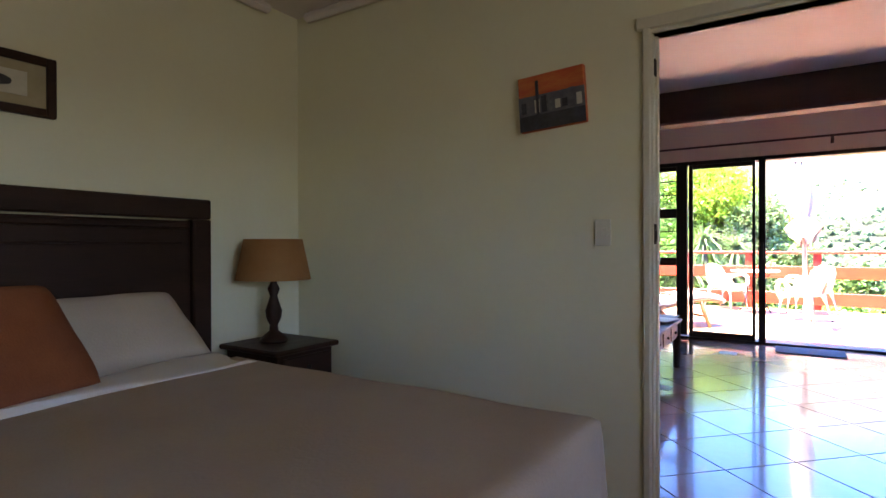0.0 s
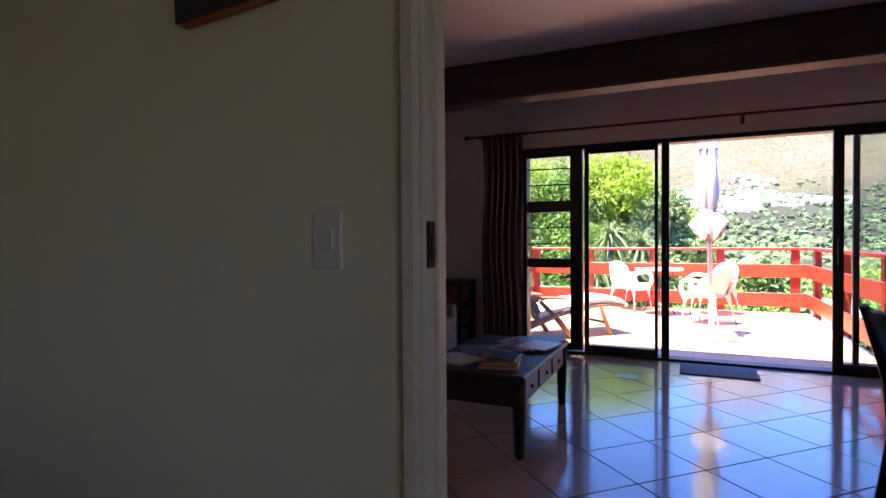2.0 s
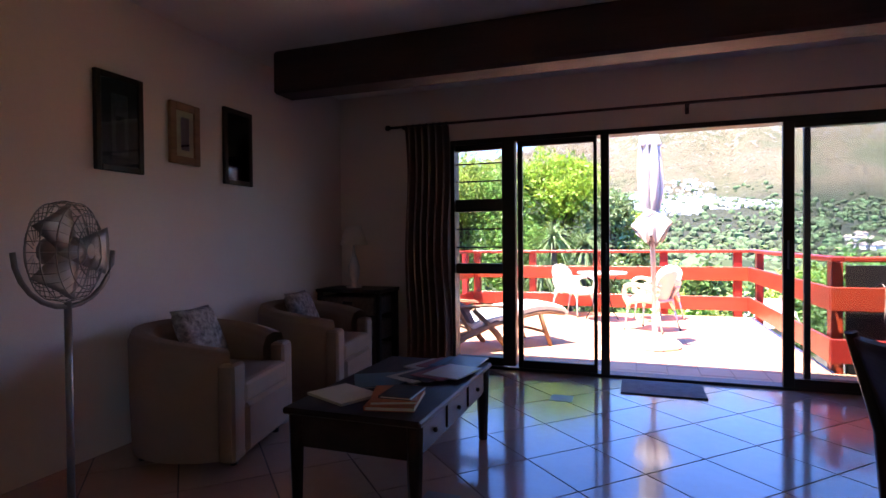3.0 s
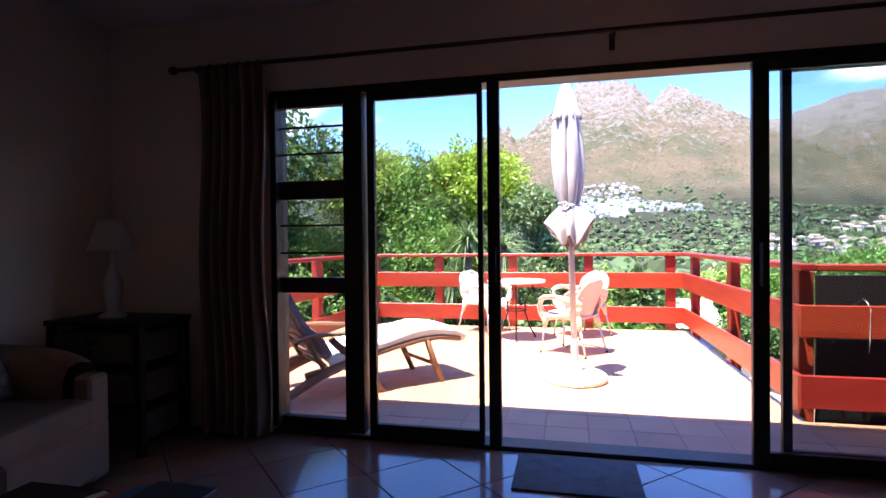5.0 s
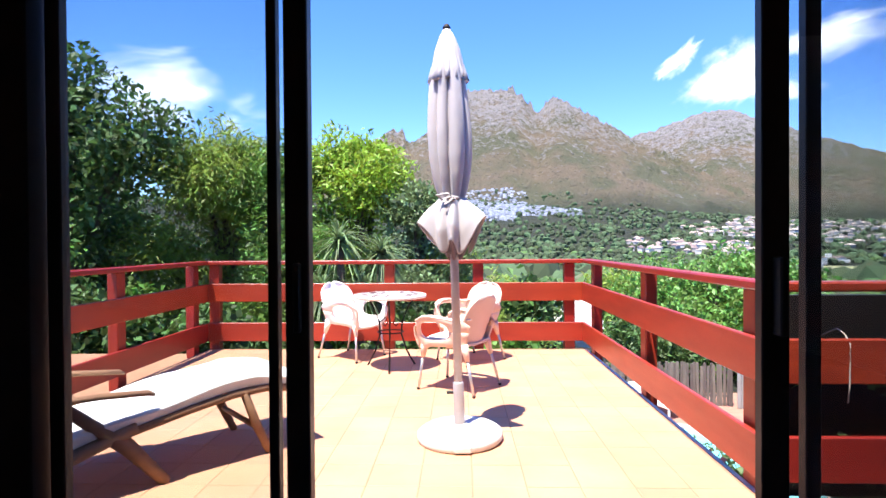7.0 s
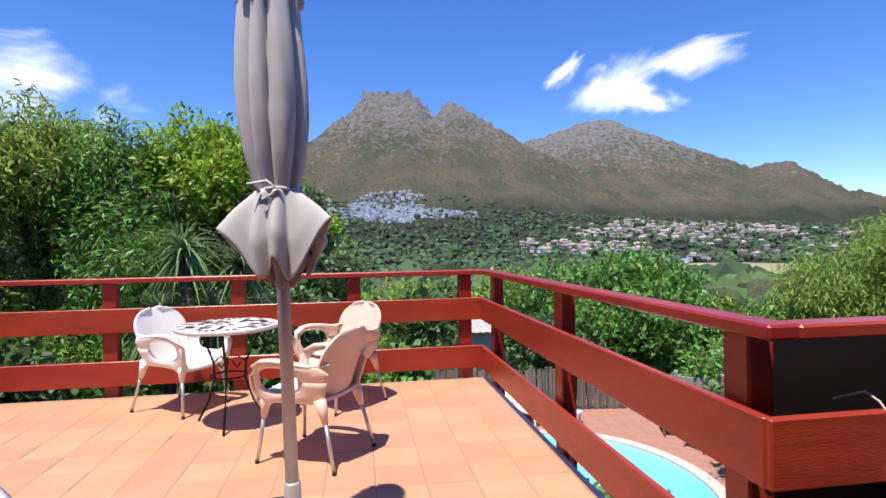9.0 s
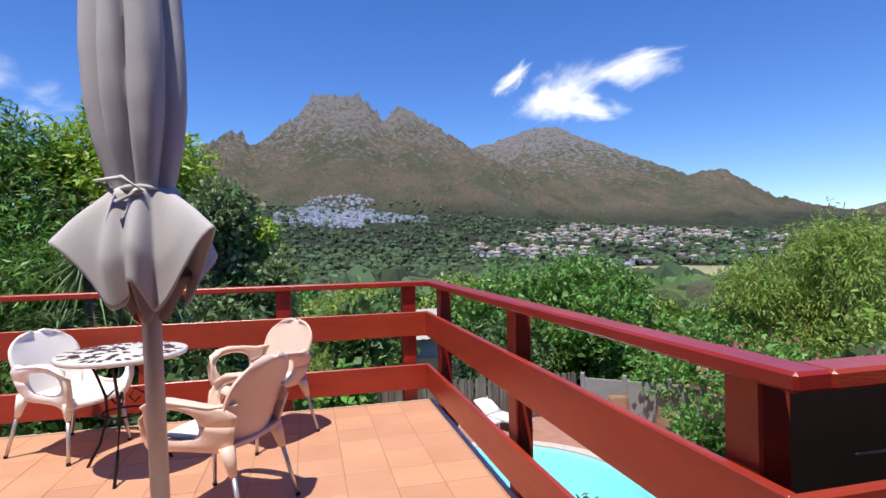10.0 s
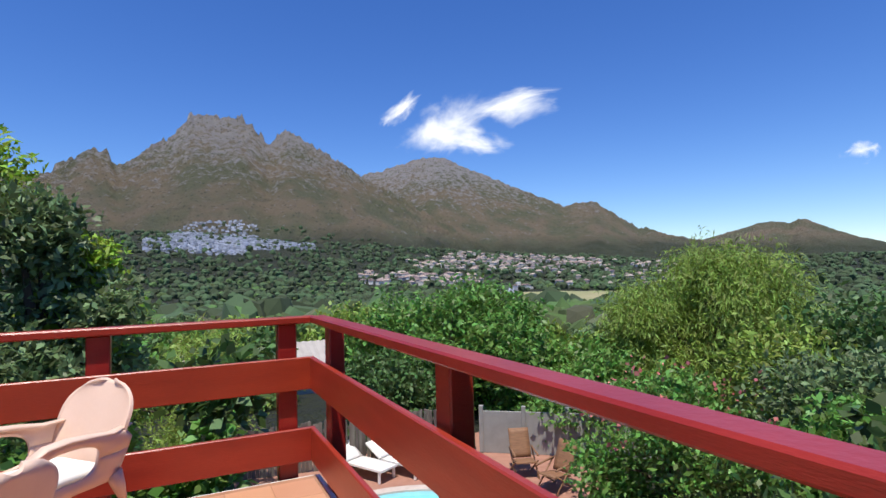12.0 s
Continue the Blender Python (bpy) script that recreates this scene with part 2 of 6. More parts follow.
# ---- mesh helpers ----
def box(bm, c, s, bevel=0.0, rot=None, seg=1):
    """Adds a bevelled box of size s at c to bm."""
    m = Matrix.Translation(c) @ (rot or Matrix()) @ Matrix.Diagonal((*s, 1))
    r = bmesh.ops.create_cube(bm, size=1.0, matrix=m)
    if bevel:
        es = list({e for v in r["verts"] for e in v.link_edges})
        bmesh.ops.bevel(bm, geom=es, offset=bevel, segments=seg, affect='EDGES', profile=0.6)
    return bm


def boxes(*items):
    bm = bmesh.new()
    for it in items:
        box(bm, *it)
    return bm


def tube(points, radii, n=10, bm=None, closed_ring=False, flat=1.0):
    """A tapered tube through points; radii: one number or one for each point."""
    bm = bm or bmesh.new()
    pts = [Vector(p) for p in points]
    if not hasattr(radii, "__len__"):
        radii = [radii] * len(pts)
    rings = []
    ref = Vector((0, 0, 1))
    for i, p in enumerate(pts):
        if closed_ring:
            d = (pts[(i + 1) % len(pts)] - pts[i - 1]).normalized()
        else:
            d = (pts[min(i + 1, len(pts) - 1)] - pts[max(i - 1, 0)]).normalized()
        a = ref if abs(d.dot(ref)) < 0.95 else Vector((0, 1, 0))
        u = d.cross(a).normalized()
        v = u.cross(d).normalized()
        rings.append([bm.verts.new(p + (u * math.cos(2 * math.pi * k / n) + v * flat * math.sin(2 * math.pi * k / n)) * radii[i]) for k in range(n)])
    m = len(rings)
    for i in range(m if closed_ring else m - 1):
        a, b = rings[i], rings[(i + 1) % m]
        for k in range(n):
            f = bm.faces.new((a[k], a[(k + 1) % n], b[(k + 1) % n], b[k]))
            f.smooth = True
    if not closed_ring:
        bm.faces.new(rings[0][::-1])
        bm.faces.new(rings[-1])
    return bm


def lathe(profile, n=24, bm=None, wave=None):
    """Turns (radius, z) pairs about z; wave(angle, z) scales the radius."""
    bm = bm or bmesh.new()
    rings = []
    for r, z in profile:
        ring = []
        for k in range(n):
            a = 2 * math.pi * k / n
            q = r * (wave(a, z) if wave else 1)
            ring.append(bm.verts.new((q * math.cos(a), q * math.sin(a), z)))
        rings.append(ring)
    for a, b in zip(rings, rings[1:]):
        for k in range(n):
            f = bm.faces.new((a[k], a[(k + 1) % n], b[(k + 1) % n], b[k]))
            f.smooth = True
    bm.faces.new(rings[0][::-1])
    bm.faces.new(rings[-1])
    return bm


def sheet(fn, nu, nv, thick=0.0, bm=None):
    """A surface fn(u, v) with u, v in 0..1, thickened along its normals."""
    bm = bm or bmesh.new()
    g = [[Vector(fn(i / nu, j / nv)) for j in range(nv + 1)] for i in range(nu + 1)]

    def nrm(i, j):
        a = g[min(i + 1, nu)][j] - g[max(i - 1, 0)][j]
        b = g[i][min(j + 1, nv)] - g[i][max(j - 1, 0)]
        return a.cross(b).normalized()
    top = [[bm.verts.new(g[i][j]) for j in range(nv + 1)] for i in range(nu + 1)]
    for i in range(nu):
        for j in range(nv):
            bm.faces.new((top[i][j], top[i + 1][j], top[i + 1][j + 1], top[i][j + 1])).smooth = True
    if thick:
        bot = [[bm.verts.new(g[i][j] - nrm(i, j) * thick) for j in range(nv + 1)] for i in range(nu + 1)]
        for i in range(nu):
            for j in range(nv):
                bm.faces.new((bot[i][j], bot[i][j + 1], bot[i + 1][j + 1], bot[i + 1][j])).smooth = True
        for i in range(nu):
            bm.faces.new((top[i][0], bot[i][0], bot[i + 1][0], top[i + 1][0]))
            bm.faces.new((top[i][nv], top[i + 1][nv], bot[i + 1][nv], bot[i][nv]))
        for j in range(nv):
            bm.faces.new((top[0][j], top[0][j + 1], bot[0][j + 1], bot[0][j]))
            bm.faces.new((top[nu][j], bot[nu][j], bot[nu][j + 1], top[nu][j + 1]))
    return bm


def cushion(c, s, puff=0.5, n=12, rot=None):
    """A soft pillow: a rounded slab, full in the middle and thin at the hem."""
    bm = bmesh.new()
    rot = rot or Matrix()
    for side in (1, -1):
        vs = [[None] * (n + 1) for _ in range(n + 1)]
        for i in range(n + 1):
            for j in range(n + 1):
                u, v = 2 * i / n - 1, 2 * j / n - 1
                h = max(0.0, (1 - u ** 4) * (1 - v ** 4)) ** puff
                pinch = 1 - 0.06 * (1 - abs(u)) * abs(v) ** 3 - 0.06 * (1 - abs(v)) * abs(u) ** 3
                w = noise.noise(Vector((u * 2.1 + c[0], v * 2.3 + c[1], side))) * 0.06
                vs[i][j] = bm.verts.new(Matrix.Translation(c) @ rot @ Vector((u * s[0] / 2 * pinch, v * s[1] / 2 * pinch, side * s[2] / 2 * (h + w * h))))
        for i in range(n):
            for j in range(n):
                q = (vs[i][j], vs[i + 1][j], vs[i + 1][j + 1], vs[i][j + 1])
                bm.faces.new(q if side > 0 else q[::-1]).smooth = True
    bmesh.ops.remove_doubles(bm, verts=bm.verts, dist=0.0005)
    return bm


def mesh_of(name, bm, material):
    me = bpy.data.meshes.new(name)
    bmesh.ops.recalc_face_normals(bm, faces=bm.faces)
    bm.to_mesh(me)
    bm.free()
    me.materials.append(material)
    return me


def part(name, bm, material, parent, label=""):
    ob = new(name, bm if isinstance(bm, bpy.types.Mesh) else mesh_of(name, bm, material))
    ob.parent = parent
    return tagged(ob, label)


def thing(name, m, label, category, group="", kind=""):
    ob = new(name)
    ob.empty_display_size = 0.1
    ob.matrix_world = m
    return tagged(ob, label, category, group, kind)


def structure(name, bm, material, label, category=""):
    ob = new(name, mesh_of(name, bm, material))
    return tagged(ob, label, category, "", "structure")


def pydata(name, verts, faces, material, smooth=False):
    me = bpy.data.meshes.new(name)
    me.from_pydata(verts, [], faces)
    me.materials.append(material)
    if smooth:
        me.polygons.foreach_set("use_smooth", [True] * len(me.polygons))
    me.update()
    return me


def piece(name, me, parent, m):
    ob = new(name, me)
    ob.parent = parent
    ob.matrix_local = m
    return ob


def clip_poly(poly, x0, x1, y0, y1):
    for axis, lim, sgn in ((0, x0, 1), (0, x1, -1), (1, y0, 1), (1, y1, -1)):
        out = []
        for i, p in enumerate(poly):
            q = poly[(i + 1) % len(poly)]
            a, b = sgn * (p[axis] - lim), sgn * (q[axis] - lim)
            if a >= 0:
                out.append(p)
            if a * b < 0:
                t = a / (a - b)
                out.append((p[0] + t * (q[0] - p[0]), p[1] + t * (q[1] - p[1])))
        poly = out
        if len(poly) < 3:
            return []
    return poly


# ---- land: one sheet to the horizon ----
POOL = (5.12, 10.3, 2.6, 3.0)      # centre and half axes of the pool
TERRACE_Z = -3.75


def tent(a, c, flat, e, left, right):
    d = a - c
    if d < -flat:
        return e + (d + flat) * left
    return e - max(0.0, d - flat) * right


def land(az, r):
    """Height of the land at a bearing (degrees from +y, clockwise) and distance."""
    x, y = r * math.sin(radians(az)), r * math.cos(radians(az))
    a = (az + 180) % 360 - 180
    near = -3.87
    if r < 24:
        px, py = (x - POOL[0]) / (POOL[2] + 0.5), (y - POOL[1]) / (POOL[3] + 0.5)
        if px * px + py * py < 1.3:
            near = -5.7
    def sm(v):
        v = min(1.0, max(0.0, v))
        return v * v * (3 - 2 * v)
    z = near + (-12 - near) * sm((r - 17) / 60) - 30 * sm((r - 60) / 500)
    nz = noise.fractal(Vector((x / 300, y / 300, 0.3)), 0.9, 2.2, 6)
    z += nz * 6 * sm((r - 40) / 400)
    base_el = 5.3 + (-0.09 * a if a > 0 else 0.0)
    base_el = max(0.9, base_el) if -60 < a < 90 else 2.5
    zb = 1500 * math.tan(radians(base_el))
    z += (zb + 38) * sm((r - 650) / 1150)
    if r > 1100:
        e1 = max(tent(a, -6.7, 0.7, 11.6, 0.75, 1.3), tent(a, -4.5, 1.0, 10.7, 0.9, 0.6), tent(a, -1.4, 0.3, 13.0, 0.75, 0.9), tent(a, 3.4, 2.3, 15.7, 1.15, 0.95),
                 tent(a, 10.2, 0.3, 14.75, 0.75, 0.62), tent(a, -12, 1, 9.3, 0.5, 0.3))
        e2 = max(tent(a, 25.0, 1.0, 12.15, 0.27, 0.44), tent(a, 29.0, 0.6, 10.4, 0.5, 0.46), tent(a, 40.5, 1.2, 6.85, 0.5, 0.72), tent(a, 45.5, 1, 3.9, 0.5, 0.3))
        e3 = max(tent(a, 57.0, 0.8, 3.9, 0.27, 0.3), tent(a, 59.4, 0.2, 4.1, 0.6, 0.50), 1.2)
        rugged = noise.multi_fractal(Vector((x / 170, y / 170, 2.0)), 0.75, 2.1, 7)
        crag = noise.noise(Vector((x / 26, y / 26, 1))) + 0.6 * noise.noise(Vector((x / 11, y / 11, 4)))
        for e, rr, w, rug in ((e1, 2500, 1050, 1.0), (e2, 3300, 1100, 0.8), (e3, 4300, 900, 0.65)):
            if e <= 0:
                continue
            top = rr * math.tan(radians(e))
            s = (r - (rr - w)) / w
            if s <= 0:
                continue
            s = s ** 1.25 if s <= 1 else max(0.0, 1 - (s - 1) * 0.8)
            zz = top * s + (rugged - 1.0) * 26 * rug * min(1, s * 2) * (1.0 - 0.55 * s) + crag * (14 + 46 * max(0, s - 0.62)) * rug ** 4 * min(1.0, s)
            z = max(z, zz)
    return z


AZS = [-38 + 0.2 * i for i in range(int(118 / 0.2))] + [80 + 3.5 * i for i in range(69)]
RADS = [0.5, 3]
while RADS[-1] < 30:
    RADS.append(RADS[-1] + 0.55)
while RADS[-1] < 1400:
    RADS.append(RADS[-1] * 1.045)
while RADS[-1] < 3400:
    RADS.append(RADS[-1] + 26)
while RADS[-1] < 4700:
    RADS.append(RADS[-1] + 70)
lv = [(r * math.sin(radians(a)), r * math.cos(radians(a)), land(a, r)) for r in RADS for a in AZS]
na = len(AZS)
lf = [(i * na + k, i * na + (k + 1) % na, (i + 1) * na + (k + 1) % na, (i + 1) * na + k) for i in range(len(RADS) - 1) for k in range(na)]
lf.append(tuple(range(na))[::-1])


def land_material():
    m = pbr("scrub_land", (0.045, 0.062, 0.026), (0.085, 0.088, 0.042), 0.02, 0.95, bump=0.0, fine=0.25)
    n, l = m.node_tree.nodes, m.node_tree.links
    b = n["Principled BSDF"]
    low = b.inputs["Base Color"].links[0].from_socket
    geo = n.new("ShaderNodeNewGeometry")
    sep = n.new("ShaderNodeSeparateXYZ")
    l.new(geo.outputs["Position"], sep.inputs[0])
    ns = n.new("ShaderNodeTexNoise")
    ns.inputs["Scale"].default_value, ns.inputs["Detail"].default_value = 0.006, 6
    l.new(geo.outputs["Position"], ns.inputs["Vector"])
    ad = n.new("ShaderNodeMath")
    ad.operation = 'MULTIPLY_ADD'
    ad.inputs[1].default_value = 160
    l.new(ns.outputs["Fac"], ad.inputs[0])
    l.new(sep.outputs["Z"], ad.inputs[2])
    hz = n.new("ShaderNodeMapRange")
    hz.inputs["From Min"].default_value, hz.inputs["From Max"].default_value = 175, 250
    l.new(ad.outputs[0], hz.inputs["Value"])
    # mountain scrub with rock scattered over it
    rk = n.new("ShaderNodeTexNoise")
    rk.inputs["Scale"].default_value, rk.inputs["Detail"].default_value, rk.inputs["Roughness"].default_value = 0.035, 9, 0.72
    l.new(geo.outputs["Position"], rk.inputs["Vector"])
    vo = n.new("ShaderNodeTexVoronoi")
    vo.inputs["Scale"].default_value = 0.05
    l.new(geo.outputs["Position"], vo.inputs["Vector"])
    sc = n.new("ShaderNodeMix")
    sc.data_type = 'RGBA'
    sc.inputs["A"].default_value, sc.inputs["B"].default_value = (0.245, 0.19, 0.118, 1), (0.15, 0.15, 0.078, 1)
    r1 = n.new("ShaderNodeMapRange")
    r1.inputs["From Min"].default_value, r1.inputs["From Max"].default_value = 0.42, 0.6
    l.new(ns.outputs["Fac"], r1.inputs["Value"])
    l.new(r1.outputs[0], sc.inputs["Factor"])
    rc = n.new("ShaderNodeMix")
    rc.data_type = 'RGBA'
    rc.inputs["B"].default_value = (0.36, 0.33, 0.315, 1)
    l.new(sc.outputs["Result"], rc.inputs["A"])
    high = n.new("ShaderNodeMapRange")
    high.inputs["From Min"].default_value, high.inputs["From Max"].default_value = 250, 700
    high.inputs["To Min"].default_value, high.inputs["To Max"].default_value = -0.12, 0.14
    l.new(sep.outputs["Z"], high.inputs["Value"])
    a2 = n.new("ShaderNodeMath")
    l.new(rk.outputs["Fac"], a2.inputs[0])
    l.new(high.outputs[0], a2.inputs[1])
    r2 = n.new("ShaderNodeMapRange")
    r2.inputs["From Min"].default_value, r2.inputs["From Max"].default_value = 0.46, 0.60
    l.new(a2.outputs[0], r2.inputs["Value"])
    l.new(r2.outputs[0], rc.inputs["Factor"])
    # bushes, and the shade of fissures painted as dark spots into the rock colour
    fi = n.new("ShaderNodeMapRange")
    fi.inputs["From Min"].default_value, fi.inputs["From Max"].default_value = 0.28, 0.10
    fi.inputs["To Max"].default_value = 0.75
    l.new(vo.outputs["Distance"], fi.inputs["Value"])
    bush_and_shade = n.new("ShaderNodeMix")
    bush_and_shade.data_type = 'RGBA'
    bush_and_shade.inputs["B"].default_value = (0.065, 0.07, 0.042, 1)
    l.new(rc.outputs["Result"], bush_and_shade.inputs["A"])
    l.new(fi.outputs[0], bush_and_shade.inputs["Factor"])
    fin = n.new("ShaderNodeMix")
    fin.data_type = 'RGBA'
    l.new(hz.outputs[0], fin.inputs["Factor"])
    l.new(low, fin.inputs["A"])
    l.new(bush_and_shade.outputs["Result"], fin.inputs["B"])
    l.new(fin.outputs["Result"], b.inputs["Base Color"])
    bp = n.new("ShaderNodeBump")
    bp.inputs["Strength"].default_value, bp.inputs["Distance"].default_value = 1.0, 75
    l.new(rk.outputs["Fac"], bp.inputs["Height"])
    l.new(bp.outputs[0], b.inputs["Normal"])
    return m


M["land"] = land_material()
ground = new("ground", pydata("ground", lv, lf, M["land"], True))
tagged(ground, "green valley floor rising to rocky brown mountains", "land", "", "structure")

# ---- house shell ----
CEIL, LX, RX, WALL = 2.62, -2.60, 4.2, -4.715     # ceiling, side walls, bedroom face of the door wall
BX, BY, BCEIL = -2.355, -8.6, 2.54                # bedroom: bed wall, back wall, ceiling
DL, DR, DH = -0.236, 0.66, 1.998                  # doorway
GL, GR, GH = -1.42, 3.10, 2.12                   # glazed opening

structure("floor", boxes(((0.8, -2.44, -0.06), (7.2, 5.12, 0.11))), M["grout"], "dark grout bed under glazed tiles", "floor")
structure("bedroom_floor", boxes(((0.3, -6.86, -0.06), (5.7, 3.70, 0.12))), M["bedroom_floor"], "dark brown bedroom floor", "floor")
structure("wall_south", boxes((((BX - 0.2 + DL) / 2, -4.68, 1.31), (DL - BX + 0.2, 0.07, 2.62)), (((DR + RX) / 2, -4.68, 1.31), (RX - DR, 0.07, 2.62)),
                              (((DL + DR) / 2, -4.68, (DH + 2.62) / 2), (DR - DL, 0.07, 2.62 - DH))), M["plaster"], "cream plastered wall with a doorway", "wall")
structure("wall_west", boxes(((LX - 0.1, -2.3, 1.31), (0.2, 5.0, 2.62))), M["plaster_warm"], "warm off-white plastered living room wall", "wall")
structure("wall_east", boxes(((RX + 0.1, -2.3, 1.31), (0.2, 5.0, 2.62))), M["plaster_warm"], "warm off-white plastered living room wall", "wall")
structure("wall_north", boxes((((LX + GL) / 2, 0.1, 1.31), (GL - LX, 0.2, 2.62)), (((RX + GR) / 2, 0.1, 1.31), (RX - GR, 0.2, 2.62)),
                              (((GL + GR) / 2, 0.1, (GH + 2.62) / 2), (GR - GL, 0.2, 2.62 - GH))), M["plaster_warm"], "plastered wall over a wide glazed opening", "wall")
structure("ceiling", boxes(((0.8, -2.3, CEIL + 0.06), (7.2, 5.14, 0.12))), M["ceiling"], "pale painted ceiling", "ceiling")
structure("bedroom_ceiling", boxes(((0.3, -6.705, BCEIL + 0.06), (5.7, 3.98, 0.12))), M["ceiling"], "pale painted bedroom ceiling", "ceiling")
structure("wall_bed", boxes(((BX - 0.1, -6.67, 1.27), (0.2, 3.91, 2.54))), M["plaster"], "cream plastered wall behind the bed", "wall")
# back wall of the bedroom, and the side wall with its window
structure("wall_back", boxes(((0.3, BY - 0.1, 1.27), (5.7, 0.2, 2.54))), M["plaster"], "cream plastered bedroom wall", "wall")
structure("wall_bedroom_east", boxes(((3.05, -5.672, 1.27), (0.2, 1.914, 2.54)), ((3.05, -8.49, 1.27), (0.2, 0.22, 2.54)), ((3.05, -7.505, 0.45), (0.2, 1.75, 0.9)), ((3.05, -7.505, 2.32), (0.2, 1.75, 0.44))), M["plaster"], "cream plastered bedroom wall with a window", "wall")
structure("cornice", boxes(((0.3, WALL - 0.03, BCEIL - 0.03), (5.1, 0.06, 0.06), 0.02), ((BX + 0.03, -6.75, BCEIL - 0.03), (0.06, 3.6, 0.06), 0.02)), M["ceiling"], "small painted cornice", "trim")
structure("roof", boxes(((0.8, -4.3, 2.95), (9.5, 9.2, 0.10)), ((0.8, 0.30, 2.50), (9.5, 0.04, 0.24)), ((0.8, 0.245, 2.64), (9.5, 0.09, 0.03))), M["beam"], "low roof with dark timber eaves", "roof")
structure("ceiling_beam", boxes(((0.925, -1.30, 2.46), (6.55, 0.24, 0.32), 0.02)), M["beam"], "dark-stained exposed timber ceiling beam", "beam")

structure("house_base", boxes(((0.8, -2.32, -2.05), (7.2, 4.98, 3.8)), ((0.3, -6.77, -2.05), (5.7, 3.9, 3.8))), M["plaster_warm"], "rendered base of the house on the slope", "wall")

# door frame
fr = bmesh.new()
for x in (DL - 0.012, DR + 0.012):
    box(fr, (x, -4.68, DH / 2), (0.03, 0.08, DH), 0.004)
box(fr, ((DL + DR) / 2, -4.68, DH + 0.015), (DR - DL + 0.05, 0.08, 0.03), 0.004)
for x, w in ((DL - 0.024, 0.034), (DR + 0.035, 0.055)):
    box(fr, (x, WALL - 0.008, DH / 2 + 0.02), (w, 0.022, DH + 0.05), 0.006)
box(fr, ((DL + DR) / 2, WALL - 0.008, DH + 0.045), (DR - DL + 0.13, 0.024, 0.055), 0.006)
box(fr, (DL + 0.006, -4.665, DH / 2), (0.014, 0.035, DH), 0.003)
door_frame = structure("door_1", fr, M["white_paint"], "worn white-painted wooden door frame without its door", "door frame")
part("strike_plate", boxes(((DL + 0.006, -4.70, 1.165), (0.006, 0.028, 0.085), 0.002), ((DL + 0.010, -4.70, 1.16), (0.006, 0.016, 0.04), 0.002)), M["iron"], door_frame, "dark metal strike plate")
part("hinge_plate", boxes(((DL + 0.006, -4.70, 1.86), (0.006, 0.03, 0.07), 0.002)), M["iron"], door_frame, "small dark metal plate")

# bedroom window behind the walk
win = thing("window_2", pose(3.05, -7.505, 1.5, 0, 0, 90), "plain bedroom window in a white frame", "window", "", "structure")
wf = bmesh.new()
for x in (-0.85, 0.0, 0.85):
    box(wf, (x, 0, 0), (0.05, 0.06, 1.16), 0.005)
for z in (-0.56, 0.56):
    box(wf, (0, 0, z), (1.65, 0.06, 0.05), 0.005)
part("window_frame", wf, M["white_paint"], win)
g = part("pane", boxes(((0, 0, 0), (1.64, 0.006, 1.08))), M["glass"], win)
g.visible_shadow = False

# glazing to the deck: fixed louvre window, sliding panels
glaz = thing("sliding_door", pose(0, 0, 0), "dark bronze aluminium sliding glass door, one panel open", "door", "", "structure")


def frame_of(x0, x1, z0, z1, y, sl, sr, st, sb, d):
    bm = bmesh.new()
    box(bm, ((x0 + sl / 2 + x0) / 2 + sl / 4, y, (z0 + z1) / 2), (sl, d, z1 - z0), 0.004)
    box(bm, (x1 - sr / 2, y, (z0 + z1) / 2), (sr, d, z1 - z0), 0.004)
    box(bm, ((x0 + sl + x1 - sr) / 2, y, z1 - st / 2), (x1 - x0 - sl - sr, d - 0.004, st), 0.004)
    box(bm, ((x0 + sl + x1 - sr) / 2, y, z0 + sb / 2), (x1 - x0 - sl - sr, d - 0.004, sb), 0.004)
    return bm


part("outer_frame", boxes((((GL + GR) / 2, 0.06, GH - 0.022), (GR - GL, 0.15, 0.044), 0.004), (((GL + GR) / 2, 0.06, 0.010), (GR - GL, 0.15, 0.026), 0.004),
                          ((GL + 0.02, 0.06, GH / 2), (0.04, 0.145, GH - 0.08), 0.004), ((GR - 0.02, 0.06, GH / 2), (0.04, 0.145, GH - 0.08), 0.004),
                          ((-0.858, 0.005, GH / 2), (0.118, 0.11, GH - 0.09), 0.004)), M["bronze"], glaz)
for nm, x0, x1, y, sl, sr in (("fixed_panel", -0.785, -0.014, 0.022, 0.045, 0.03), ("sliding_panel", -0.79, 0.0, 0.02, 0.02, 0.085), ("sliding_panel", 1.296, 2.25, -0.006, 0.078, 0.05), ("fixed_panel", 1.447, 3.06, 0.04, 0.045, 0.05)):
    if nm == "sliding_panel" and x0 < 0:
        p = part(nm, boxes(((-0.023, -0.004, 1.05), (0.070, 0.05, 2.06), 0.004)), M["bronze"], glaz)
        continue
    p = part(nm, frame_of(x0, x1 - (0.076 if x1 < 0.01 else 0), 0.022, GH - 0.044, y, sl, sr, 0.05, 0.07, 0.04), M["bronze"], glaz)
    gl = part("pane", boxes((((x0 + x1) / 2, y, 1.06), (x1 - x0 - 0.08, 0.006, 1.94))), M["glass"], p)
    gl.visible_shadow = False
part("door_handle", boxes(((1.335, -0.045, 1.05), (0.022, 0.05, 0.22), 0.005), ((-0.02, -0.035, 1.05), (0.022, 0.03, 0.20), 0.005)), M["bronze"], glaz, "black pull handle")
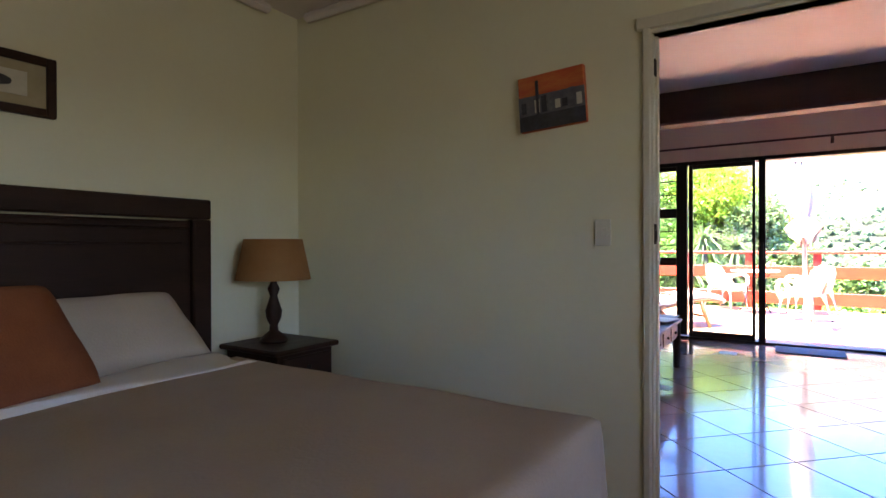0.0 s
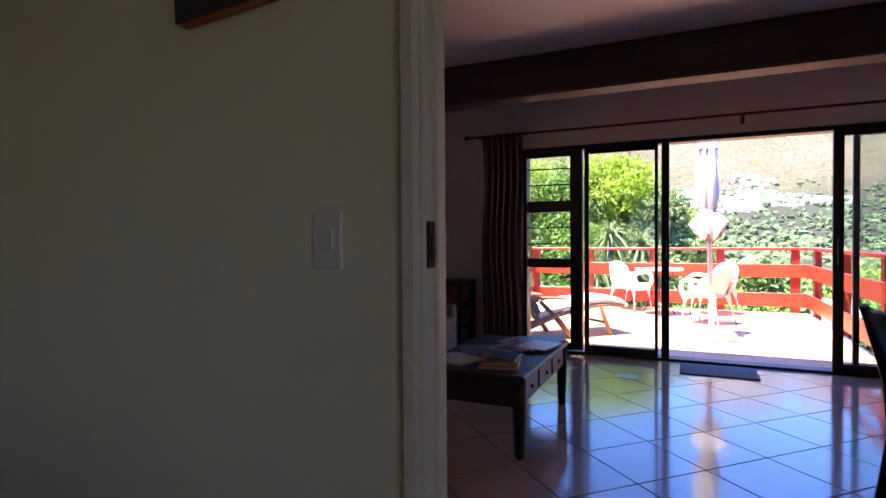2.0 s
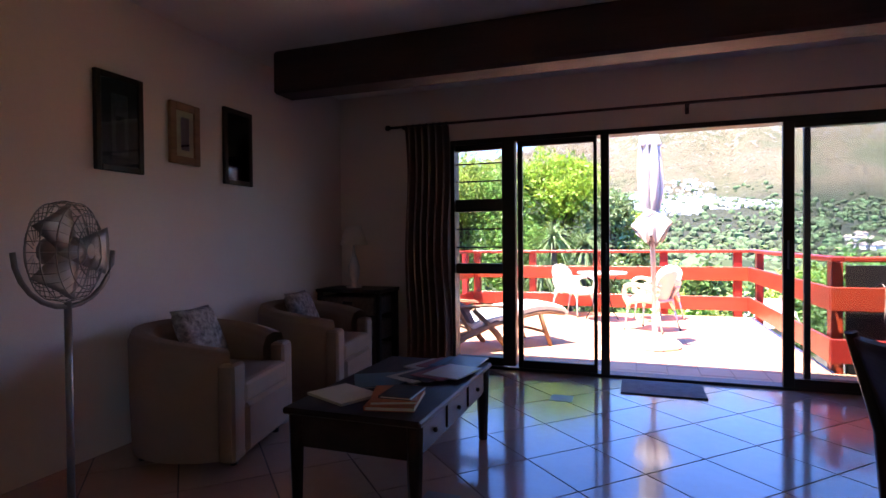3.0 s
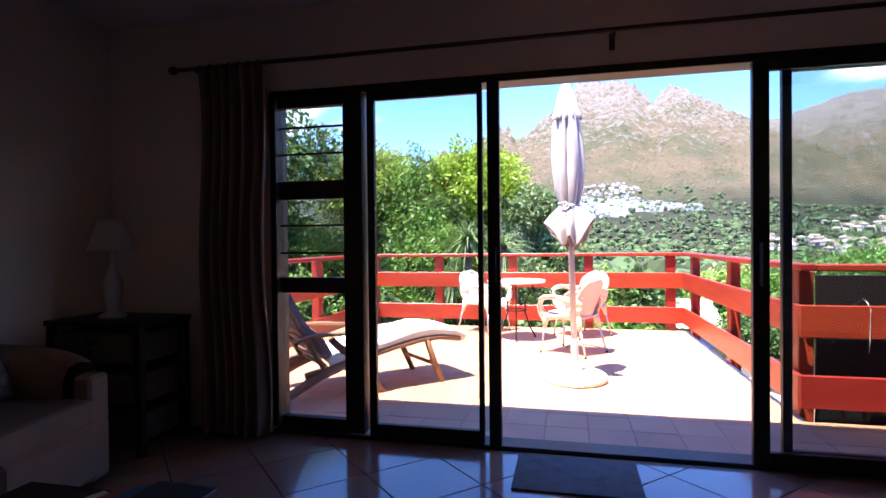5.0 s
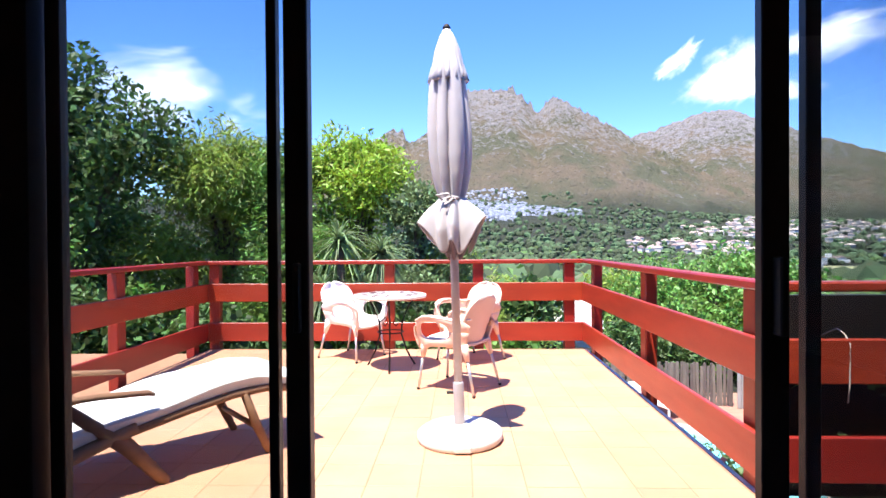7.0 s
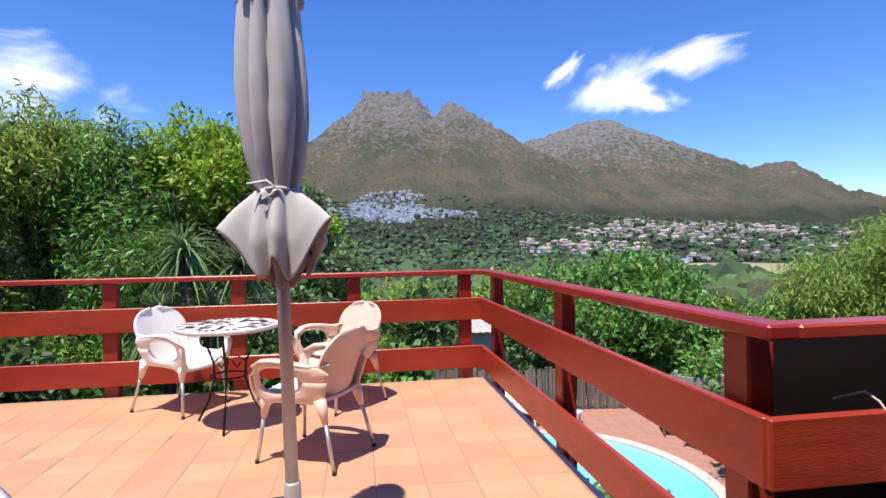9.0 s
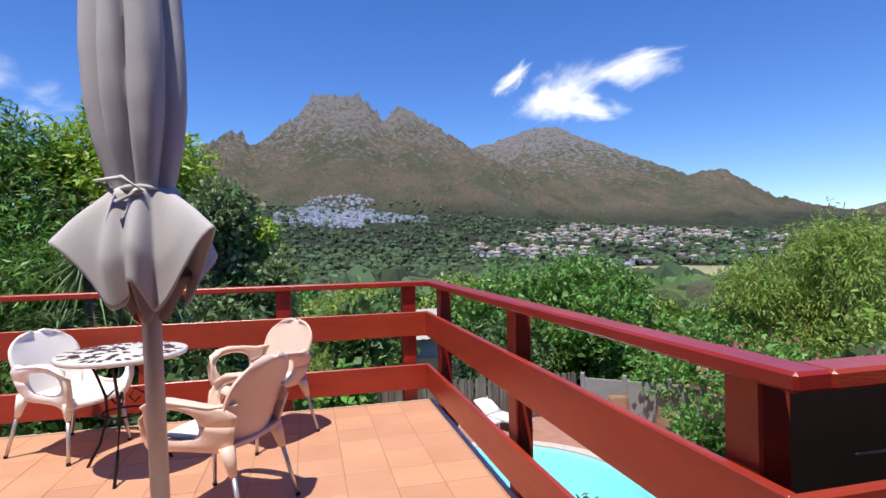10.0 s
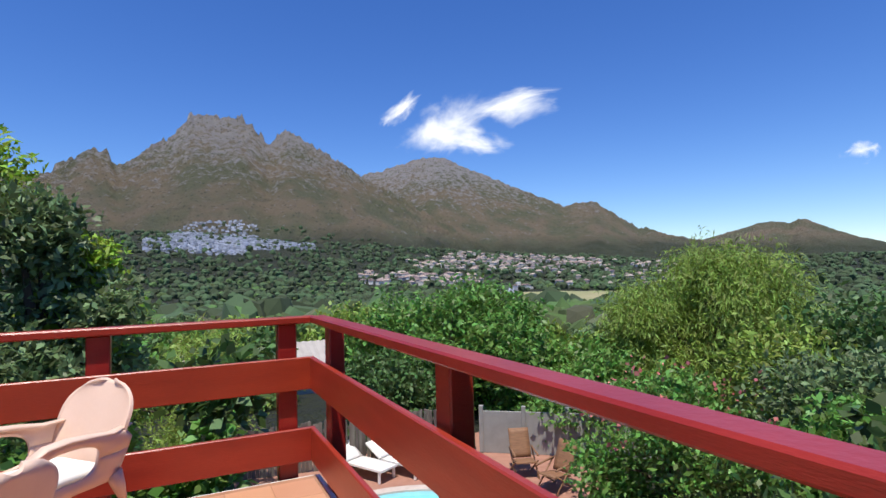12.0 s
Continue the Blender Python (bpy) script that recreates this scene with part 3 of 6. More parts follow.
louvre = thing("window_1", pose(0, 0, 0), "bronze louvre window with horizontal bars and three lights", "window", "", "structure")
part("window_frame", boxes(((-1.155, 0.06, 1.51), (0.46, 0.06, 0.115), 0.004), ((-1.155, 0.06, 0.92), (0.46, 0.06, 0.095), 0.004), ((-1.155, 0.06, 2.05), (0.46, 0.06, 0.05), 0.004), ((-1.155, 0.06, 0.06), (0.46, 0.06, 0.07), 0.004)), M["bronze"], louvre)
bar = mesh_of("bar", boxes(((0, 0, 0), (0.46, 0.022, 0.012), 0.003)), M["bronze"])
for z in (1.90, 1.735, 1.29, 1.12):
    piece("bar", bar, louvre, pose(-1.155, 0.05, z))
for z0, z1 in ((0.09, 0.87), (0.97, 1.45), (1.57, 2.03)):
    pn = part("pane", boxes(((-1.155, 0.075, (z0 + z1) / 2), (0.46, 0.005, z1 - z0))), M["glass"], louvre)
    pn.visible_shadow = False


# ---- deck ----
DECK = -0.10      # the deck lies a low step under the living room floor
deck = structure("deck_slab", boxes(((-0.36, 2.66, DECK - 0.083), (4.66, 4.90, 0.16)), ((3.6, 0.70, DECK - 0.083), (3.26, 0.98, 0.16)), ((-4.3, 2.66, DECK - 0.13), (3.2, 4.9, 0.14))), M["terra_joint"], "terracotta-coloured mortar bed of the deck", "deck")
structure("deck_edge", boxes(((1.985, 3.16, DECK - 0.075), (0.03, 3.9, 0.15), 0.004), ((-0.36, 5.13, DECK - 0.075), (4.66, 0.03, 0.13), 0.004)), M["concrete"], "pale concrete edge strip of the deck", "kerb")
structure("threshold", boxes((((GL + GR) / 2, 0.166, -0.13), (GR - GL, 0.088, 0.25), 0.004)), M["terra_joint"], "low tiled step under the sliding door", "step")
structure("deck_wall", boxes(((-1.9, 5.0, -2.12), (7.6, 0.15, 3.56)), ((1.9, 3.1, -2.12), (0.15, 3.64, 3.56)), ((3.5, 1.1, -2.12), (3.0, 0.15, 3.56))), M["plaster_warm"], "rendered retaining wall under the deck", "wall")


def rail_run(x0, y0, x1, y1, posts, post_off, board_off, label, over0=0.0, over1=0.0, cap_w=0.11, cap_cut=0.0, lift=0.0, cap_from=0.0):
    """Railing between two points: posts on the outer side, two boards and a cap."""
    a, b = Vector((x0, y0, 0)), Vector((x1, y1, 0))
    ln = (b - a).length
    ang = math.degrees(math.atan2(y1 - y0, x1 - x0))
    t = thing("railing", pose(x0, y0, 0, 0, 0, ang), label, "railing", "red railings round the deck")
    pm = mesh_of("post", boxes(((0, 0, 0.315), (0.13, 0.10, 1.265), 0.008)), M["red_wood"])
    for s in posts:
        piece("post", pm, t, pose(s, post_off, 0))
    for zc, h in ((0.602, 0.225), (0.110, 0.230)):
        part("board", boxes(((ln / 2 + (over1 - over0) / 2, board_off, zc), (ln + over0 + over1, 0.035, h), 0.006)), M["red_wood"], t)
    part("cap_rail", boxes(((ln / 2 + (over1 - over0) / 2 + cap_from / 2 - cap_cut / 2, (post_off + board_off) / 2, 0.974 + lift), (ln + over0 + over1 + 0.04 - cap_cut - cap_from, cap_w, 0.050), 0.009)), M["red_wood"], t, "glossy red cap rail")
    return t


rail_run(-2.72, 5.14, 1.95, 5.14, (0.06, 1.13, 2.28, 3.39, 4.52), 0.085, 0.0, "red-stained timber railing with two boards and cap", 0.0, 0.03)
rail_run(1.96, 5.12, 1.96, 1.24, (0.30, 2.05, 3.74), 0.085, 0.0, "red-stained timber railing over the pool garden", 0.0, 0.055, 0.11, 0.0, 0.003)
rail_run(1.99, 1.18, 5.3, 1.18, (0.9, 2.1, 3.2), 0.085, 0.0, "red-stained timber railing in front of shaded shrubs", 0.04, 0.0, 0.11, 0.0, 0.0, 0.132)
rail_run(-2.72, 0.6, -2.72, 5.10, (0.4, 1.6, 2.85, 4.3), 0.085, 0.0, "red-stained timber railing on the shaded end of the deck", 0.0, 0.0, 0.11, 0.0, 0.003)
# near-black panel added to stand in for deep shade among the shrubs
structure("shade_panel", boxes(((3.75, 1.44, 0.36), (3.2, 0.03, 1.10), 0.004)), M["bronze"], "near-black panel added as the shaded space behind the railing boards", "panel")
cord = new("cord", mesh_of("cord", tube([(2.36, 1.36, 0.70), (2.37, 1.25, 0.755), (2.372, 1.20, 0.735), (2.372, 1.158, 0.69), (2.368, 1.152, 0.60), (2.365, 1.152, 0.48), (2.36, 1.156, 0.40)], 0.004, 6), M["coping"]))
tagged(cord, "pale orange cord hanging over the railing board", "cord")


# ---- deck furniture ----
def parasol(m):
    t = thing("parasol", m, "closed grey canvas parasol tied round its pole", "parasol")
    ba = lathe([(0.02, 0.0), (0.272, 0.0), (0.285, 0.015), (0.283, 0.05), (0.25, 0.072), (0.06, 0.085), (0.045, 0.10)], 40)
    box(ba, (0.02, -0.25, 0.03), (0.11, 0.09, 0.045), 0.01)
    part("base", ba, M["concrete"], t, "white concrete base")
    part("sleeve", lathe([(0.03, 0.08), (0.036, 0.085), (0.036, 0.36), (0.030, 0.37)], 20), M["pole"], t)
    part("pole", tube([(0, 0, 0.09), (0, 0, 2.62)], 0.028, 16), M["pole"], t, "grey metal pole")
    part("knob", boxes(((-0.05, 0, 0.30), (0.06, 0.02, 0.02), 0.006)), M["iron"], t)

    def folds(a, z):
        w = abs(math.sin(4 * a + 0.35 * math.sin(2.3 * z + a) + 0.25 * math.sin(3 * a)))
        return 0.66 + 0.40 * w ** 0.45 + 0.07 * math.sin(3 * a + 2.2 * z) + 0.02 * math.sin(13 * a + 6 * z)
    def soft(a, z):
        return 0.94 * folds(a, z) if z < 2.56 else 0.86
    prof = [(0.085, 1.535), (0.100, 1.58), (0.126, 1.68), (0.143, 1.80), (0.148, 1.95), (0.142, 2.10), (0.130, 2.25), (0.118, 2.36), (0.085, 2.47), (0.045, 2.57), (0.02, 2.60)]
    dense = []
    for (r0, z0), (r1, z1) in zip(prof, prof[1:]):
        dense += [(r0 + (r1 - r0) * k / 4, z0 + (z1 - z0) * k / 4) for k in range(4)]
    dense.append(prof[-1])
    part("canopy", lathe(dense, 144, wave=soft), M["canvas"], t)

    def flap(a):
        # corner points of the panels: wide ones to either side, small ones between
        out = 0.0
        for at, wide, tall in ((203, 15, 1.0), (328, 15, 1.05), (265, 11, 0.22), (90, 16, 0.9), (30, 13, 0.6), (150, 13, 0.6)):
            d = (math.degrees(a) - at + 180) % 360 - 180
            out = max(out, tall * math.exp(-(d / wide) ** 2))
        return out

    def skirt(u, v):
        a = 2 * math.pi * u
        tip = flap(a)
        z = 1.54 - v * (0.335 - 0.185 * tip ** 0.8 + 0.022 * math.sin(5 * a + 1))
        r = 0.094 + 0.042 * math.sin(min(1, v * 1.5) * 1.5) + 0.138 * v ** 1.2 * tip - 0.03 * max(0, v - 0.6) * 2 * (1 - tip)
        r *= 0.93 + 0.13 * math.cos(9 * a + 0.8 + 0.9 * v) * (0.6 + 0.4 * v) * (1 - 0.7 * tip)
        return (r * math.cos(a), r * math.sin(a), z)
    part("skirt", sheet(skirt, 144, 20, 0.004), M["canvas"], t)

    def under(u, v):
        a = 2 * math.pi * u
        r = (0.10 - 0.06 * v) * (1 + 0.25 * math.cos(8 * a + 1))
        return (r * math.cos(a), r * math.sin(a), 1.30 - 0.13 * v + 0.02 * math.sin(5 * a))
    part("lining", sheet(under, 96, 6, 0.003), M["canvas_dark"], t, "rust-brown shaded canvas folds")
    part("tie", tube([(0.088 * math.cos(a), 0.088 * math.sin(a), 1.54 + 0.006 * math.sin(3 * a)) for a in [2 * math.pi * k / 32 for k in range(32)]], 0.008, 6, closed_ring=True), M["canvas"], t)
    part("tie_bow", tube([(-0.06, -0.095, 1.53), (-0.10, -0.11, 1.56), (-0.03, -0.115, 1.57), (0.02, -0.105, 1.53), (-0.05, -0.12, 1.50)], 0.007, 6), M["canvas"], t)

    def valance(a, z):
        f = (2.40 - z) / 0.11
        return 1.0 + 0.13 * math.cos(16 * a + math.sin(2 * a)) * f
    part("vent_cap", lathe([(0.118, 2.285), (0.125, 2.29), (0.118, 2.34), (0.105, 2.40), (0.085, 2.49), (0.05, 2.58), (0.03, 2.612)], 128, wave=lambda a, z: valance(a, z) if z < 2.40 else 1.0), M["canvas"], t)
    part("finial", lathe([(0.015, 2.60), (0.026, 2.61), (0.022, 2.625), (0.028, 2.635), (0.015, 2.655), (0.004, 2.66)], 16), M["iron"], t, "dark finial")
    return t


parasol(pose(0.44, 2.03, DECK, 0, -1.5, 0) @ Matrix.Diagonal((1, 1, 1.037, 1)))


def side_shell(sx):
    """Moulded side of the chair: armrest, front upright and an oval opening, in one skin."""
    outer = [(0.20, 0.405), (0.235, 0.52), (0.275, 0.66), (0.215, 0.632), (0.13, 0.634), (0.02, 0.652), (-0.10, 0.664), (-0.19, 0.655), (-0.25, 0.622),
             (-0.278, 0.565), (-0.282, 0.49), (-0.268, 0.42), (-0.245, 0.355), (-0.205, 0.36), (-0.15, 0.40), (0.0, 0.412), (0.12, 0.405)]
    cy, cz = -0.085, 0.545
    n = 44

    def reach(a):
        dy, dz, best = math.cos(a), math.sin(a), 0.1
        for (y0, z0), (y1, z1) in zip(outer, outer[1:] + outer[:1]):
            ey, ez = y1 - y0, z1 - z0
            det = ey * dz - ez * dy
            if abs(det) < 1e-9:
                continue
            k = ((cy - y0) * dz - (cz - z0) * dy) / det
            t = ((cy - y0) * ez - (cz - z0) * ey) / det
            if -1e-6 <= k <= 1 + 1e-6 and t > best * 0.5:
                best = max(best, t) if best == 0.1 else min(best, t)
        return best

    def skin(u, v):
        a = 2 * math.pi * u
        ca, sa = math.cos(a), math.sin(a)
        hole = 1.0 / ((abs(ca) / 0.148) ** 2.6 + (abs(sa) / 0.090) ** 2.6) ** (1 / 2.6)
        r = hole + (max(reach(a), hole + 0.03) - hole) * v
        y, z = cy + r * ca, cz + r * sa
        up = (z - 0.40) / 0.25
        x = 0.222 + 0.062 * up - 0.05 * max(0.0, (y - 0.02) / 0.25) - 0.018 * max(0.0, (-y - 0.18) / 0.1)
        return (sx * (x + 0.012 * math.sin(math.pi * v)), y, z)
    bm = sheet(skin, n, 6, 0.016 * sx)
    top = [(0.262, 0.215), (0.13, 0.252), (0.02, 0.274), (-0.10, 0.284), (-0.19, 0.281), (-0.25, 0.272), (-0.28, 0.262), (-0.284, 0.25), (-0.27, 0.235), (-0.25, 0.225)]
    hts = [0.65, 0.638, 0.655, 0.667, 0.658, 0.624, 0.566, 0.49, 0.42, 0.36]
    tube([(sx * x, y, z) for (y, x), z in zip(top, hts)], [0.018, 0.03, 0.036, 0.039, 0.038, 0.034, 0.03, 0.027, 0.025, 0.02], 10, bm, flat=0.36)
    return bm


def resin_chair(m, label, mat, cushion_on=True):
    """Moulded resin armchair with a spoon-shaped back and slim aluminium legs; it faces -y."""
    t = thing("garden_chair", m, label, "chair", "resin chairs round the bistro table")

    def back(u, v):
        s = 2 * u - 1
        wide = 0.196 + 0.062 * math.sin(math.pi * 0.5 * min(1, v / 0.62))
        if v > 0.62:
            wide *= math.sqrt(max(0.0, 1 - ((v - 0.62) / 0.385) ** 2.4)) * 0.97 + 0.03
        z = 0.405 + 0.445 * v
        return (s * wide, 0.195 + 0.045 * v + 0.085 * v * v - 0.062 * s * s * (1 - 0.55 * v), z)
    part("backrest", sheet(back, 20, 26, 0.015), mat, t)

    def seat(u, v):
        s = 2 * u - 1
        y = -0.265 + 0.49 * v
        return (s * (0.238 - 0.035 * v), y, 0.43 + 0.014 * s * s - 0.065 * max(0, 0.14 - v) / 0.14 - 0.014 * math.sin(math.pi * v))
    part("seat", sheet(seat, 14, 18, 0.02), mat, t)
    for sx in (-1, 1):
        part("armrest", side_shell(sx), mat, t)
        for y0, y1 in ((-0.215, -0.265), (0.185, 0.30)):
            ym = y0 + (y1 - y0) * 0.34
            part("leg_socket", tube([(sx * 0.205, y0 - 0.004, 0.43), (sx * 0.212, (y0 + ym) / 2, 0.36), (sx * 0.218, ym, 0.288)], [0.042, 0.031, 0.0185], 12), mat, t)
            leg = part("leg", tube([(sx * 0.217, ym, 0.30), (sx * 0.232, (ym + y1) / 2, 0.15), (sx * 0.248, y1, 0.008)], [0.0135, 0.0125, 0.0115], 10), M["aluminium"], t, "aluminium leg")
            part("foot_cap", lathe([(0.010, 0), (0.014, 0.002), (0.014, 0.018), (0.010, 0.022)], 10), M["iron"], leg).matrix_local = pose(sx * 0.248, y1, 0)
    if cushion_on:
        part("seat_cushion", cushion((0, -0.02, 0.455), (0.41, 0.42, 0.06), 0.35), M["cushion_white"], t, "white seat cushion")
    return t


resin_chair(pose(0.42, 3.335, DECK, 0, 0, 240), "peach resin garden armchair with its back to the house", M["peach_plastic"])
resin_chair(pose(0.55, 4.48, DECK, 0, 0, -48), "peach resin garden armchair with a white seat cushion", M["peach_plastic"])
resin_chair(pose(-0.795, 4.64, DECK, 0, 0, 60), "white resin garden armchair beside the bistro table", M["white_plastic"], False)


def bistro_table(m):
    t = thing("bistro_table", m, "round mosaic bistro table on a black iron frame", "table")
    part("tabletop", lathe([(0.02, 0.705), (0.345, 0.705), (0.352, 0.715), (0.352, 0.735), (0.340, 0.738), (0.01, 0.738)], 48), M["mosaic_light"], t, "pale mosaic top with dark pieces")
    rng = random.Random(5)
    chip = bmesh.new()
    for ring, (r0, r1, n) in enumerate(((0.285, 0.338, 44), (0.225, 0.278, 34), (0.165, 0.218, 26), (0.10, 0.158, 18), (0.03, 0.09, 9))):
        for k in range(n):
            if rng.random() < 0.48:
                a0, a1 = 2 * math.pi * (k + 0.08) / n, 2 * math.pi * (k + 0.86) / n
                j = rng.uniform(-0.008, 0.008)
                q = [(r0 + j, a0), (r1, a0 + 0.03), (r1 - j, a1), (r0, a1 - 0.02)]
                lo = [chip.verts.new((r * math.cos(a), r * math.sin(a), 0.7385)) for r, a in q]
                hi = [chip.verts.new((r * math.cos(a), r * math.sin(a), 0.7405)) for r, a in q]
                chip.faces.new(hi)
                for i in range(4):
                    chip.faces.new((lo[i], lo[(i + 1) % 4], hi[(i + 1) % 4], hi[i]))
    tagged(part("mosaic", chip, M["mosaic_dark"], t), "dark red and black mosaic pieces", kind="stuff")
    for k in range(3):
        a = 2 * math.pi * k / 3 + 0.6
        ca, sa = math.cos(a), math.sin(a)
        part("leg", tube([(r * ca, r * sa, z) for r, z in ((0.27, 0.705), (0.20, 0.60), (0.13, 0.45), (0.12, 0.33), (0.18, 0.15), (0.27, 0.0))], 0.009, 8), M["iron"], t)
        part("scroll", tube([(r * ca, r * sa, z) for r, z in ((0.12, 0.45), (0.06, 0.50), (0.03, 0.45), (0.06, 0.41), (0.09, 0.44))], 0.006, 6), M["iron"], t)
    part("ring", tube([(0.125 * math.cos(2 * math.pi * k / 24), 0.125 * math.sin(2 * math.pi * k / 24), 0.36) for k in range(24)], 0.007, 6, closed_ring=True), M["iron"], t)
    return t


bistro_table(pose(-0.29, 4.10, DECK) @ Matrix.Diagonal((1.08, 1.08, 1.05, 1)))


def steamer(m):
    """Wooden steamer lounger along +x, its raised back at -x."""
    def lie(x):
        """Height of the slatted bed: low at the hips, high at the knees."""
        return 0.345 + 0.115 * math.sin(1.75 * (x - 0.06)) if x < 0.75 else 0.452 - 0.16 * (x - 0.75)
    t = thing("sun_lounger", m, "teak steamer lounger with a white pad and dark back cushion", "lounger")
    for s in (-1, 1):
        y = s * 0.30
        part("side_rail", tube([(x, y, lie(x) - 0.03) for x in (-0.45, -0.2, 0.1, 0.35, 0.6, 0.8, 1.02)], 0.026, 8), M["teak"], t)
        part("back_rail", tube([(-0.30, y, 0.27), (-0.47, y, 0.57), (-0.665, y, 0.90)], 0.022, 8), M["teak"], t)
        part("front_leg", tube([(-0.24, y, 0.50), (0.05, y, 0.22), (0.22, y, 0.0)], [0.028, 0.04, 0.032], 8), M["teak"], t)
        part("rear_leg", tube([(0.08, y, 0.34), (-0.35, y, 0.20), (-0.62, y, 0.06), (-0.74, y, 0.0)], [0.036, 0.042, 0.036, 0.028], 8), M["teak"], t)
        part("foot_leg", tube([(0.66, y, 0.42), (0.74, y * 0.97, 0.2), (0.83, y * 0.95, 0.0)], [0.026, 0.03, 0.024], 8), M["teak"], t)
        part("armrest", tube([(-0.55, y * 1.12, 0.50), (-0.40, y * 1.13, 0.545), (-0.10, y * 1.13, 0.54), (0.13, y * 1.1, 0.515), (0.16, y * 1.1, 0.50)], [0.024, 0.034, 0.036, 0.032, 0.02], 8, flat=0.5), M["teak"], t)
    slat = mesh_of("slat", boxes(((0, 0, 0), (0.05, 0.54, 0.014), 0.003)), M["teak"])
    for k in range(15):
        x = -0.28 + 0.088 * k
        piece("slat", slat, t, pose(x, 0, lie(x)))
    for k in range(8):
        q = k / 7
        piece("slat", slat, t, pose(-0.33 - 0.315 * q, 0, 0.34 + 0.52 * q, 0, 58, 0))
    part("pad", sheet(lambda u, v: (-0.26 + 1.34 * u, 0.325 * (2 * v - 1), lie(-0.26 + 1.34 * u) + 0.075 + 0.008 * math.sin(13 * u + 3 * v) - 0.03 * abs(2 * v - 1) ** 6 - 0.05 * max(0, u - 0.93) * 14), 36, 16, 0.06), M["cushion_white"], t, "thick white seat pad")
    part("cross_bar", tube([(0.755, -0.29, 0.17), (0.755, 0.29, 0.17)], 0.018, 8), M["teak"], t)
    part("back_cushion", sheet(lambda u, v: (-0.22 - 0.43 * u, 0.30 * (2 * v - 1), 0.36 + 0.625 * u + 0.03 * math.sin(math.pi * u * 3) + 0.015 * math.sin(math.pi * v)), 20, 10, -0.05), M["towel_grey"], t, "dark grey-purple back cushion")
    return t


steamer(pose(-1.55, 1.41, DECK, 0, 0, 44.5))


# ---- leaves ----
def leaf_mesh(name, blobs, count, size, material, seed=1, droop=0.0, slim=0.45, gap=0.25, shell=0.5):
    """Many small folded leaves in a set of ellipsoids (centre, radii), with gaps by noise."""
    rng = np.random.default_rng(seed)
    w = np.array([b[1][0] * b[1][1] + b[1][1] * b[1][2] + b[1][0] * b[1][2] for b in blobs], float)
    pick = rng.choice(len(blobs), count, p=w / w.sum())
    c = np.array([b[0] for b in blobs], float)[pick]
    rad = np.array([b[1] for b in blobs], float)[pick]
    d = rng.normal(size=(count, 3))
    d /= np.linalg.norm(d, axis=1)[:, None]
    k = rng.random(count) ** shell
    bump = 1 + 0.22 * np.sin(d[:, 0] * 7 + pick) * np.cos(d[:, 1] * 6 + 2 * pick) + 0.16 * np.sin(d[:, 2] * 9 + d[:, 0] * 5)
    p = c + d * rad * (k * bump)[:, None]
    s = size
    field = np.sin(p[:, 0] * 2.3 / s * 0.12 + 1.3 * pick) + np.sin(p[:, 1] * 2.9 / s * 0.12 + pick) + np.sin(p[:, 2] * 2.6 / s * 0.12 + 0.7 * pick)
    keep = field + rng.normal(size=count) * 0.6 > -1.5 + gap * 2
    p, d = p[keep], d[keep]
    n = len(p)
    ax = rng.normal(size=(n, 3)) + d * 0.8
    ax[:, 2] -= droop
    ax /= np.linalg.norm(ax, axis=1)[:, None]
    up = rng.normal(size=(n, 3)) + np.array((0, 0, 1.0))
    sd = np.cross(ax, up)
    sd /= np.linalg.norm(sd, axis=1)[:, None] + 1e-6
    nn = np.cross(sd, ax)
    ln = size * rng.uniform(0.6, 1.35, n)[:, None]
    a = p - ax * ln * 0.5
    b = p + sd * ln * slim * 0.5 + nn * ln * 0.08
    e = p + ax * ln * 0.5 - nn * ln * 0.06
    f = p - sd * ln * slim * 0.5 + nn * ln * 0.08
    v = np.stack((a, b, e, f), 1).reshape(-1, 3)
    me = bpy.data.meshes.new(name)
    me.vertices.add(4 * n)
    me.vertices.foreach_set("co", v.astype(np.float32).ravel())
    me.loops.add(4 * n)
    me.loops.foreach_set("vertex_index", np.arange(4 * n, dtype=np.int32))
    me.polygons.add(n)
    me.polygons.foreach_set("loop_start", np.arange(0, 4 * n, 4, dtype=np.int32))
    me.polygons.foreach_set("loop_total", np.full(n, 4, dtype=np.int32))
    me.materials.append(material)
    me.update()
    me.validate()
    return me


def crown_blobs(rng, h0, h1, r, n=9, lean=(0, 0)):
    """Lobes of an uneven crown between two heights."""
    out = []
    for k in range(n):
        q = rng.random()
        z = h0 + (h1 - h0) * q
        rr = r * (0.35 + 0.65 * math.sin(math.pi * (0.15 + 0.8 * q)))
        a = rng.uniform(0, 2 * math.pi)
        s = r * rng.uniform(0.32, 0.55)
        o = max(0.0, rr - s * 0.6)
        out.append(((o * math.cos(a) + lean[0] * q, o * math.sin(a) + lean[1] * q, min(z, h1 - s * 0.8)), (s, s, s * rng.uniform(0.7, 1.0))))
    out.append(((lean[0], lean[1], h1 - r * 0.4), (r * 0.4, r * 0.4, r * 0.4)))
    out.append(((0, 0, (h0 + h1) / 2), (r * 0.6, r * 0.6, (h1 - h0) * 0.4)))
    return out


